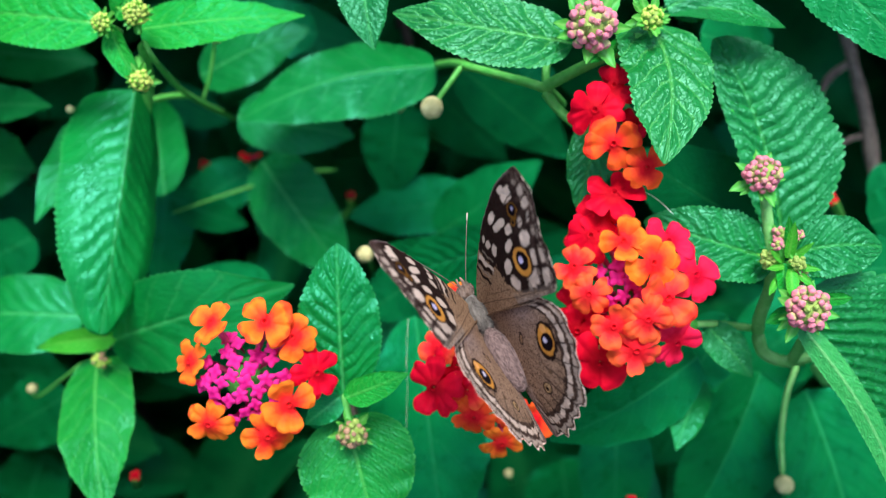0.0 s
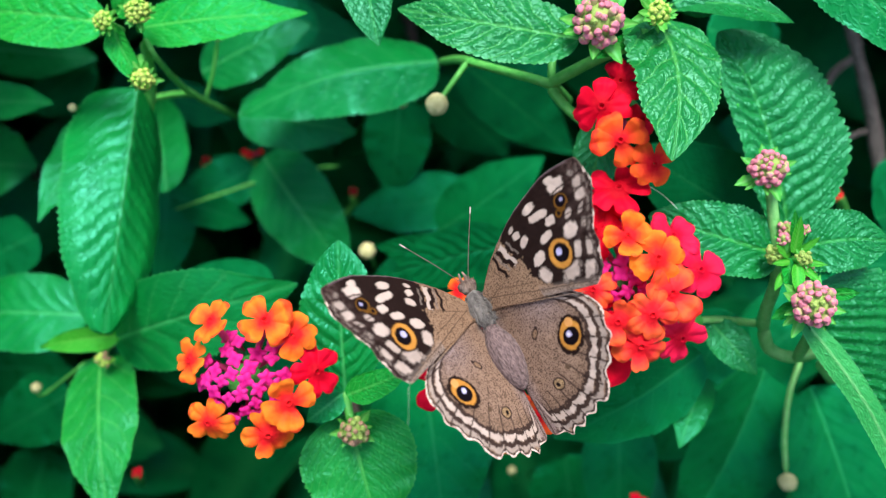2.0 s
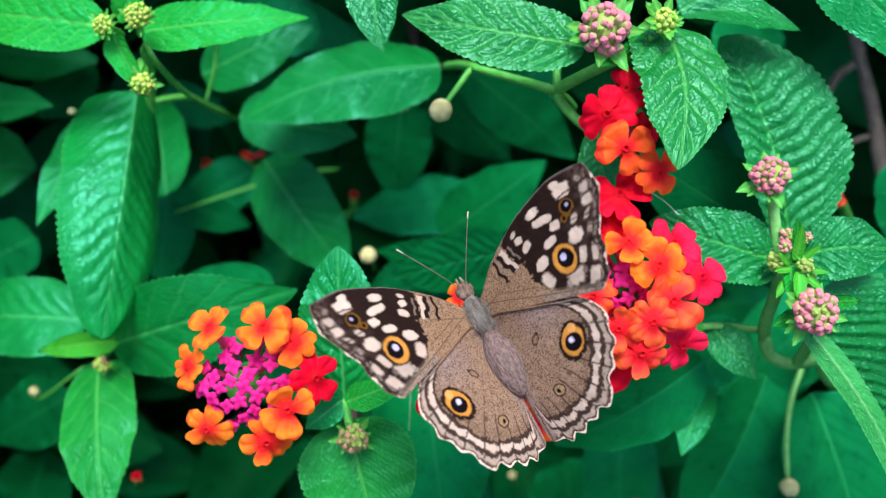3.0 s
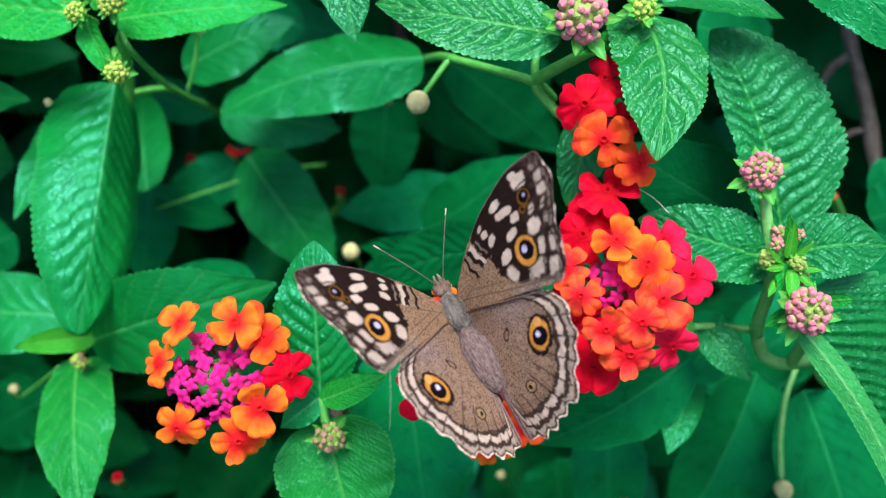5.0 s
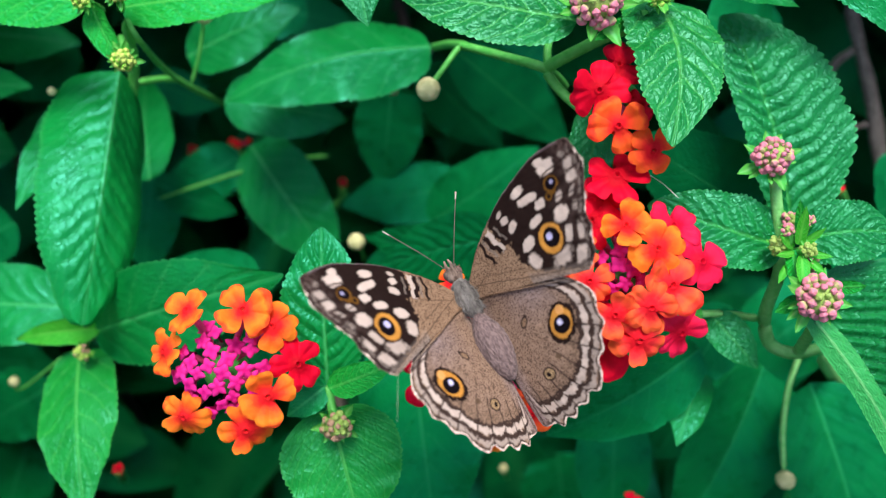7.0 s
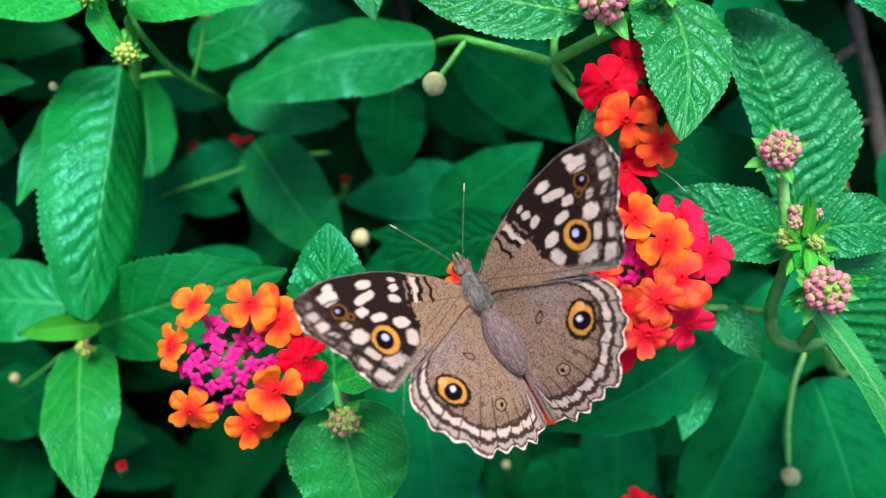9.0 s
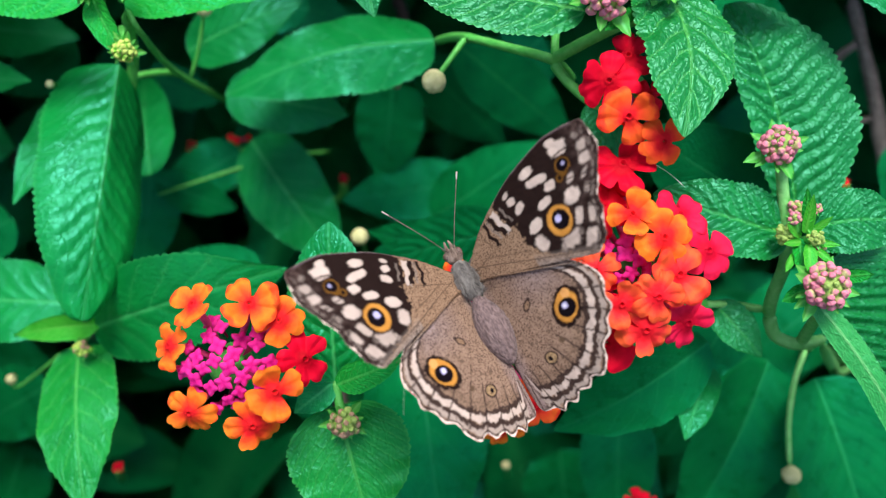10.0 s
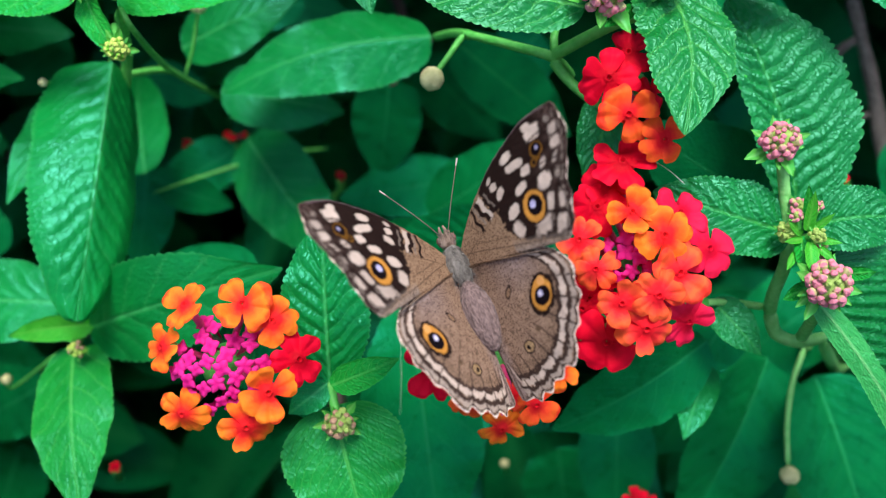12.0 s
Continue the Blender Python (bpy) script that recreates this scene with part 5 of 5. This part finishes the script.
    # eyespots
    for grow, tone in ((1.12, DARK), (1.0, RING)):
        w.spot(19.85, -2.2, 2.12, -0.35, -0.42, -2.12, tone, grow, 0.04)
    w.spot(20.05, -2.15, 1.42, -0.25, -0.30, -1.42, BLACK, 1.0, 0.03)
    w.spot(19.75, -1.85, 0.56, -0.10, -0.16, -0.52, PUPIL, 1.0, 0.16, soft=0.3)
    w.spot(24.7, 3.72, 1.30, -0.25, -0.28, -1.16, DARK, 1.1, 0.05)
    w.spot(24.7, 3.72, 1.25, -0.25, -0.28, -1.10, RING * 0.30, 1.0, 0.06)
    w.spot(24.75, 3.75, 0.98, -0.15, -0.20, -0.88, BLACK, 1.0, 0.03)
    w.spot(24.95, 3.85, 0.32, -0.08, -0.10, -0.30, PUPIL * 0.8, 1.0, 0.1, soft=0.4)
    w.spot(23.35, 2.5, 0.62, -0.10, -0.14, -0.58, RING * 0.24, 1.0, 0.06)
    w.spot(23.35, 2.5, 0.30, -0.06, -0.08, -0.28, BLACK, 1.0, 0.03)
    w.spot(24.3, 2.55, 0.50, -0.10, -0.10, -0.22, RING * 0.25, 1.0, 0.2, soft=0.5)
    outer = np.clip((x - 22) / 2, 0, 1) * np.clip((8.0 - y) / 1.0, 0, 1)
    w.rim(0.26, 0.62, DARK * 1.4, 0.2, 0.85, outer)
    gaps = np.clip(0.5 + 2.2 * np.sin(cell * 3.1) + 1.5 * w.wob, 0.1, 1)
    w.rim(-0.3, 0.24, CREAM * 1.3, 0.35, 0.95, outer * gaps)
    costa = (w.th > 0.25)[None] * np.clip((x - 3) / 4, 0, 1) * (x < 29)
    w.rim(0.14, 0.62, np.array([0.10, 0.072, 0.078]), 0.12, 0.9, costa)
    w.rim(-0.1, 0.14, np.array([0.24, 0.20, 0.20]), 0.06, 0.9, costa)
    return w


def hindwing():
    w = Wing([(0.8, -1.2), (5.0, -2.2), (11, -4.2), (15.5, -6.0), (18.4, -8.2), (20.2, -10.6), (20.4, -12.4), (19.5, -14.0), (19.5, -15.8), (17.8, -17.0), (17.0, -18.8), (15.2, -19.5), (14.4, -21.4), (12.5, -23.1), (10.7, -22.5), (9.4, -23.7), (7.4, -23.4), (6.0, -24.6), (4.4, -23.9), (3.2, -24.8), (1.8, -23.8), (-0.5, -23.3), (-1.1, -21.0), (-1.2, -17.5), (-0.8, -13.5), (-0.3, -9), (0.0, -5)], (0.6, -3.2), 380, 190)
    x, y = w.x, w.y
    w.paint(np.clip((x - 4) / 7, 0, 1) * np.clip((y + 11) / 5, 0, 1) * 0.65, GREY * 1.25)
    w.paint(np.clip((2.2 - x) / 2.0, 0, 1) * 0.6, GREY * 1.35)
    w.paint(np.full(x.shape, 0.16), GREY * 1.35)
    w.paint(np.clip(0.5 + w.wob, 0, 1) * 0.18, BROWN * 0.6)
    outer = np.clip((np.hypot(x - 0.6, y + 3.2) - 13.2) / 1.0, 0, 1) * np.clip((x + 0.4) / 1.2, 0.15, 1)
    veins = (-0.30, -0.47, -0.62, -0.78, -0.95, -1.10, -1.25, -1.38, -1.50, -1.62)
    phase = np.interp(-np.arctan2(y + 3.2, x - 0.6), [-a for a in veins], range(len(veins)))
    arc = np.abs(np.sin(np.pi * phase))
    brow = np.array([0.036, 0.022, 0.019])
    plain = w.edge
    pad = np.pad(w.R, 16, mode="edge")
    even = plain + (np.convolve(pad, np.ones(33) / 33, "valid") - w.R)[None]
    w.edge = even + 0.26 * (arc - 0.55)
    w.rim(3.9, 5.8, BROWN * 0.55, 0.8, 0.35, outer)
    w.rim(3.25, 4.05, brow, 0.40, 0.95, outer)
    w.rim(2.2, 3.3, CREAM * 0.95, 0.36, 0.95, outer)
    w.edge = 0.6 * even + 0.4 * plain + 0.14 * (arc - 0.55)
    w.rim(1.38, 2.22, brow, 0.34, 0.95, outer)
    w.rim(0.6, 1.42, CREAM * 0.70, 0.35, 0.9, outer)
    w.edge = plain
    w.rim(0.26, 0.66, brow, 0.25, 0.92, outer)
    w.rim(-0.3, 0.30, CREAM * 1.5, 0.3, 0.95, outer)
    for a in veins:
        c, s = math.cos(a), math.sin(a)
        w.line(0.6 + 14.6 * c, -3.2 + 14.6 * s, 0.6 + 21.6 * c, -3.2 + 21.6 * s, 0.13, brow, 0.06, 0.9)
        w.line(0.6 + 1.5 * c, -3.2 + 1.5 * s, 0.6 + 15 * c, -3.2 + 15 * s, 0.06, BROWN * 0.45, 0.05, 0.30)
    # the large eyespot, drawn out to a paler tip
    w.spot(14.1, -10.6, -0.80, -0.55, 0.60, -0.75, DARK, 1.05, 0.05)
    w.spot(13.05, -12.4, -1.25, -2.15, 2.0, -0.75, DARK, 1.2, 0.12)
    w.spot(12.0, -14.4, -0.45, -0.4, 0.4, -0.4, DARK, 1.0, 0.2)
    w.spot(13.05, -12.4, -1.25, -2.15, 2.0, -0.75, RING, 0.93, 0.06)
    w.spot(14.0, -10.75, -0.62, -0.45, 0.48, -0.58, RING * 1.15 + 0.05, 1.0, 0.06)
    w.spot(13.1, -12.6, -0.98, -0.95, 1.10, -0.70, BLACK, 1.1, 0.04)
    w.spot(12.95, -12.2, -0.50, -0.26, 0.33, -0.42, PUPIL, 1.0, 0.15, soft=0.35)
    w.spot(12.9, -12.2, -0.26, -0.14, 0.18, -0.24, np.array([0.8, 0.78, 0.85]), 1.0, 0.1, soft=0.4)
    # the small ringed spot, a speck between, and a looped mark near the base
    w.spot(6.15, -17.35, -0.95, -0.55, 0.78, -0.80, brow, 1.05, 0.08)
    w.spot(6.15, -17.35, -0.95, -0.55, 0.78, -0.80, np.array([0.36, 0.24, 0.13]), 0.80, 0.06)
    w.spot(6.0, -17.4, -0.32, -0.16, 0.24, -0.36, BLACK, 1.0, 0.05)
    w.spot(9.3, -16.05, -0.42, -0.25, 0.30, -0.36, BROWN * 0.35, 1.0, 0.4, soft=0.4)
    w.spot(7.0, -9.05, 0.62, -0.30, -0.80, -0.90, brow, 1.0, 0.22)
    w.spot(7.0, -9.05, 0.62, -0.30, -0.80, -0.90, BROWN * 0.85, 0.66, 0.2)
    return w


def butterfly():
    e = new("butterfly")
    e.empty_display_size = 0.01
    tagged(e, "brown pansy butterfly with cream spots and orange-ringed eyespots on lantana flowers", "butterfly")
    fw, hw = forewing(), hindwing()
    wings = {}
    for side, key in ((-1, "left"), (1, "right")):
        hinge = Matrix.Translation((side * 0.9 * MM, 0, 0))
        wings[key] = [part("hindwing", hw.mesh(side, -0.15, 0.5), WING, e, "brown hindwing with one large eyespot and banded scalloped rim", hinge),
                      part("forewing", fw.mesh(side, 0.25, 0.6), WING, e, "dark brown forewing with cream spots and two eyespots", hinge.copy())]

    def hairy(co):
        k = np.array([[noise.noise(Vector(p) * 6) for p in row] for row in co])
        return co * (1 + 0.07 * k[..., None])
    part("thorax", ball("thorax", (2.0, 3.5, 2.0), 26, 30, hairy), FUR_THORAX, e, "grey furry thorax", pose(0, -0.6 * MM, 0.9 * MM, 0, 0, 0))

    def tapered(co):
        k = 0.5 * (co[..., 1] + 1)
        s = np.clip(0.40 + 0.62 * np.sin(np.pi * (0.10 + 0.84 * k)) ** 0.7, 0, 2)
        rings = 1 + 0.025 * np.sin(k * 52)
        return np.stack([co[..., 0] * s * rings, co[..., 1], co[..., 2] * s * rings], -1)
    ab = ball("abdomen", (2.75, 5.9, 2.3), 30, 26, lambda c: tapered(c[..., [0, 2, 1]]))
    part("abdomen", ab, FUR_ABDOMEN, e, "mauve-brown furry abdomen", pose(0, -9.3 * MM, 1.2 * MM, 3, 0, 0))
    head = part("head", ball("head", (1.35, 1.4, 1.2), 20, 20, hairy), FUR_HEAD, e, "", pose(0, 3.7 * MM, 0.8 * MM, 0, 0, 0))
    for side in (-1, 1):
        part("eye", ball("eye", (0.62, 0.8, 0.8), 12, 14), EYE_BROWN, head, "", pose(side * 1.0 * MM, 0.35 * MM, 0.1 * MM, 0, 0, 0))
        part("palp", tube("palp", [(side * 0.4, 0.9, 0.2), (side * 0.45, 1.8, 0.4), (side * 0.3, 2.7, 0.5)], 0.36, 0.14), FUR_HEAD, head)
        an = part("antenna", tube("antenna", [(side * 0.5, 4.5, 1.5), (side * 2.9, 8.6, 3.1), (side * 6.35, 14.2, 4.3)], 0.075, 0.08, sides=7), CHITIN, e)
        part("club", tube("club", [(side * 5.9, 13.5, 4.15), (side * 6.35, 14.2, 4.3), (side * 6.6, 14.6, 4.4)], 0.10, 0.15, sides=8), ANTENNA_TIP, an)
        for k, (y, out, f) in enumerate(((1.6, 3.6, 3.0), (-0.6, 4.4, -0.5), (-2.2, 4.0, -4.0))):
            part("leg", tube("leg", [(side * 1.2, y, -0.3), (side * out * 0.8, y + f * 0.4, -0.8), (side * out, y + f, -5.2)], 0.22, 0.12, sides=7), CHITIN, e)
    # tufts of hair on the back and head
    rng = np.random.default_rng(3)
    for name, cy, cz, rx, ry, n, ln in (("thorax_hair", -0.6, 0.9, 1.95, 3.4, 700, 1.2), ("head_hair", 3.9, 0.8, 1.2, 1.3, 160, 0.9), ("abdomen_hair", -8.5, 1.2, 1.9, 4.6, 160, 0.6)):
        vs, fs = [], []
        for k in range(n):
            d = unit(rng.normal(0, 1, 3) + (0, 0, 0.5))
            p = np.array([d[0] * rx, cy + d[1] * ry, cz + d[2] * rx])
            g = unit(d * 0.55 + np.array([0, -0.75 if name != "head_hair" else 0.5, 0]) + rng.normal(0, 0.2, 3))
            s = unit(np.cross(g, rng.normal(0, 1, 3))) * 0.05
            q = p + g * ln * rng.uniform(0.5, 1.1)
            vs += [p - s, p + s, q]
            fs.append((3 * k, 3 * k + 1, 3 * k + 2))
        me = bpy.data.meshes.new(name)
        me.from_pydata((np.array(vs) * MM).tolist(), [], fs)
        part(name, me, FUR_ABDOMEN if name == "abdomen_hair" else FUR_HEAD if name == "head_hair" else FUR_THORAX, e)
    return e, wings


BUTTERFLY, WINGS = butterfly()


# ---- what moves: the butterfly shuffles and opens its wings, and a light breeze stirs the sprays ----
def motions():
    walk(BUTTERFLY, [
        (0.0, BUSH @ pose(0.00561, -0.01042, 0.00851, -21.68, 4.67, 28.61)),
        (0.5, BUSH @ pose(0.00589, -0.01062, 0.00860, -20.02, 4.27, 28.22)),
        (1.0, BUSH @ pose(0.00467, -0.00967, 0.00814, -21.85, 3.83, 28.52)),
        (1.5, BUSH @ pose(0.00528, -0.01009, 0.00887, -19.17, 3.68, 28.41)),
        (2.0, BUSH @ pose(0.00573, -0.01017, 0.00839, -17.72, 3.62, 28.03)),
        (2.5, BUSH @ pose(0.00508, -0.00990, 0.00884, -16.87, 4.05, 28.65)),
        (3.0, BUSH @ pose(0.00490, -0.00974, 0.00875, -16.84, 4.18, 28.37)),
        (5.0, BUSH @ pose(0.00509, -0.01021, 0.00681, -21.33, 5.03, 27.50)),
        (5.5, BUSH @ pose(0.00520, -0.01038, 0.00812, -17.24, 5.14, 28.14)),
        (6.0, BUSH @ pose(0.00527, -0.01021, 0.00833, -15.79, 4.85, 28.20)),
        (6.5, BUSH @ pose(0.00518, -0.01028, 0.00747, -17.33, 4.53, 28.49)),
        (7.0, BUSH @ pose(0.00491, -0.00993, 0.00740, -17.14, 4.03, 28.97)),
        (9.0, BUSH @ pose(0.00483, -0.00969, 0.00878, -12.36, 0.16, 29.44)),
        (9.5, BUSH @ pose(0.00422, -0.00941, 0.00859, -12.35, 0.64, 29.00)),
        (10.0, BUSH @ pose(0.00323, -0.00834, 0.00772, -15.26, 2.15, 28.35)),
        (10.5, BUSH @ pose(0.00217, -0.00772, 0.00796, -17.59, 3.68, 27.91)),
        (11.0, BUSH @ pose(0.00183, -0.00678, 0.00788, -19.59, 5.18, 27.84)),
        (11.5, BUSH @ pose(0.00265, -0.00689, 0.00703, -19.50, 4.46, 27.15)),
        (12.0, BUSH @ pose(0.00249, -0.00619, 0.00664, -20.48, 2.72, 23.14))])
    for wing in WINGS["left"]:
        walk(wing, [
            (0.0, pose(-0.0009, 0, 0, 0, 71.95, 0)),
            (0.5, pose(-0.0009, 0, 0, 0, 65.91, 0)),
            (1.0, pose(-0.0009, 0, 0, 0, 61.14, 0)),
            (1.5, pose(-0.0009, 0, 0, 0, 56.48, 0)),
            (2.0, pose(-0.0009, 0, 0, 0, 52.93, 0)),
            (2.5, pose(-0.0009, 0, 0, 0, 49.13, 0)),
            (3.0, pose(-0.0009, 0, 0, 0, 48.52, 0)),
            (5.0, pose(-0.0009, 0, 0, 0, 56.21, 0)),
            (5.5, pose(-0.0009, 0, 0, 0, 56.46, 0)),
            (6.0, pose(-0.0009, 0, 0, 0, 55.27, 0)),
            (6.5, pose(-0.0009, 0, 0, 0, 53.59, 0)),
            (7.0, pose(-0.0009, 0, 0, 0, 52.75, 0)),
            (9.0, pose(-0.0009, 0, 0, 0, 45.90, 0)),
            (9.5, pose(-0.0009, 0, 0, 0, 43.90, 0)),
            (10.0, pose(-0.0009, 0, 0, 0, 47.29, 0)),
            (10.5, pose(-0.0009, 0, 0, 0, 53.66, 0)),
            (11.0, pose(-0.0009, 0, 0, 0, 57.49, 0)),
            (11.5, pose(-0.0009, 0, 0, 0, 59.99, 0)),
            (12.0, pose(-0.0009, 0, 0, 0, 57.79, 0))])
    for wing in WINGS["right"]:
        walk(wing, [
            (0.0, pose(0.0009, 0, 0, 0, -68.25, 0)),
            (0.5, pose(0.0009, 0, 0, 0, -61.99, 0)),
            (1.0, pose(0.0009, 0, 0, 0, -58.84, 0)),
            (1.5, pose(0.0009, 0, 0, 0, -54.06, 0)),
            (2.0, pose(0.0009, 0, 0, 0, -49.73, 0)),
            (2.5, pose(0.0009, 0, 0, 0, -47.29, 0)),
            (3.0, pose(0.0009, 0, 0, 0, -46.83, 0)),
            (5.0, pose(0.0009, 0, 0, 0, -54.22, 0)),
            (5.5, pose(0.0009, 0, 0, 0, -53.76, 0)),
            (6.0, pose(0.0009, 0, 0, 0, -52.89, 0)),
            (6.5, pose(0.0009, 0, 0, 0, -51.00, 0)),
            (7.0, pose(0.0009, 0, 0, 0, -49.28, 0)),
            (9.0, pose(0.0009, 0, 0, 0, -38.48, 0)),
            (9.5, pose(0.0009, 0, 0, 0, -38.98, 0)),
            (10.0, pose(0.0009, 0, 0, 0, -44.82, 0)),
            (10.5, pose(0.0009, 0, 0, 0, -52.05, 0)),
            (11.0, pose(0.0009, 0, 0, 0, -57.37, 0)),
            (11.5, pose(0.0009, 0, 0, 0, -57.92, 0)),
            (12.0, pose(0.0009, 0, 0, 0, -55.11, 0))])
    def stir(key, rows):
        e, at = BRANCHES[key]
        walk(e, [(t, BUSH @ Matrix.Translation([(at[0] + x) * MM, (at[1] + y) * MM, at[2] * MM])) for t, x, y in rows])
    stir("low", [(0.0, 0.00, 0.00), (0.5, 0.20, -0.26), (1.0, -0.02, 0.14), (1.5, 0.05, 0.12), (2.0, -0.25, 0.01), (2.5, -0.16, 0.30), (3.0, -0.25, 0.47), (5.0, 0.59, -0.16), (5.5, 0.29, -0.10), (6.0, -0.05, 0.57), (6.5, -0.36, 0.51), (7.0, -0.47, 0.34), (9.0, -0.20, -0.03), (9.5, -0.16, -0.42), (10.0, -0.62, 0.26), (10.5, -0.51, 0.21), (11.0, -0.65, 0.32), (11.5, -1.04, 0.47), (12.0, -0.88, -0.19)])
    stir("left", [(0.0, 0.00, 0.00), (0.5, 0.09, -0.15), (1.0, -0.00, -0.08), (1.5, 0.34, -0.55), (2.0, 0.43, -0.41), (2.5, 0.34, -0.33), (3.0, 0.19, -0.49), (5.0, 0.65, -0.01), (5.5, 0.67, -0.25), (6.0, 0.86, -0.45), (6.5, 0.88, -0.57), (7.0, 0.60, -0.65), (9.0, 0.01, -0.51), (9.5, -0.18, -0.39), (10.0, 0.20, -0.59), (10.5, 0.42, -0.71), (11.0, 0.37, -0.73), (11.5, 0.57, -0.62), (12.0, 0.23, -0.65)])
    stir("lflower", [(0.0, 0.00, 0.00), (0.5, 0.04, 0.01), (1.0, -0.72, -0.00), (1.5, -0.40, -0.09), (2.0, -0.07, -0.21), (2.5, -0.30, -0.13), (3.0, -0.48, -0.20), (5.0, -0.51, -0.01), (5.5, -0.70, 0.04), (6.0, -0.54, -0.15), (6.5, -0.42, -0.18), (7.0, -0.73, -0.17), (9.0, -0.97, -0.14), (9.5, -1.31, -0.04), (10.0, -0.83, -0.28), (10.5, -1.18, -0.18), (11.0, -0.98, -0.03), (11.5, -0.70, -0.02), (12.0, -1.09, -0.21)])
    stir("lbud", [(0.0, 0.00, 0.00), (0.5, 0.22, -0.05), (1.0, -0.40, 0.16), (1.5, -0.10, -0.11), (2.0, 0.08, -0.01), (2.5, -0.12, 0.22), (3.0, -0.30, 0.03), (5.0, -0.25, 0.04), (5.5, -0.36, 0.19), (6.0, -0.27, 0.07), (6.5, -0.27, 0.08), (7.0, -0.54, 0.11), (9.0, -0.68, -0.02), (9.5, -0.97, -0.11), (10.0, -0.49, -0.19), (10.5, -0.68, 0.10), (11.0, -0.69, 0.00), (11.5, -0.38, 0.11), (12.0, -0.74, -0.18)])
    stir("top", [(0.0, 0.00, 0.00), (0.5, 0.46, -0.07), (1.0, 0.67, -0.43), (1.5, 1.01, -0.34), (2.0, 0.78, -0.20), (2.5, 0.89, -0.46), (3.0, 1.06, -0.35), (5.0, 0.56, -0.41), (5.5, 0.45, -0.25), (6.0, 0.81, -0.05), (6.5, 0.91, -0.39), (7.0, 0.65, -0.30), (9.0, 0.60, -0.19), (9.5, 0.68, -0.26), (10.0, 0.56, -0.33), (10.5, 0.75, -0.37), (11.0, 1.06, -0.48), (11.5, 0.96, -0.36), (12.0, 0.92, -0.34)])
    stir("right", [(0.0, 0.00, 0.00), (0.5, 0.16, 0.12), (1.0, -0.43, 0.89), (1.5, -0.02, 0.64), (2.0, 0.33, 0.19), (2.5, 0.15, 0.31), (3.0, -0.11, 0.40), (5.0, 0.94, -0.40), (5.5, 0.48, -0.06), (6.0, 0.38, 0.27), (6.5, 0.30, 0.28), (7.0, 0.34, 0.11), (9.0, 0.36, 0.31), (9.5, 0.07, 0.59), (10.0, -0.41, 0.53), (10.5, -0.32, 0.64), (11.0, -0.38, 0.95), (11.5, -0.46, 0.93), (12.0, -0.11, 0.65)])
    stir("rlow", [(0.0, 0.00, 0.00), (0.5, 0.41, -0.42), (1.0, 0.07, 0.03), (1.5, 0.13, -0.02), (2.0, 0.11, -0.13), (2.5, -0.32, 0.25), (3.0, -0.35, 0.43), (5.0, 0.76, -0.27), (5.5, 0.22, -0.01), (6.0, 0.13, 0.18), (6.5, -0.14, 0.43), (7.0, 0.07, 0.23), (9.0, -0.26, 0.73), (9.5, -0.52, 0.91), (10.0, -0.94, 1.04), (10.5, -0.82, 1.05), (11.0, -0.81, 1.33), (11.5, -1.21, 1.55), (12.0, -1.02, 1.27)])


motions()
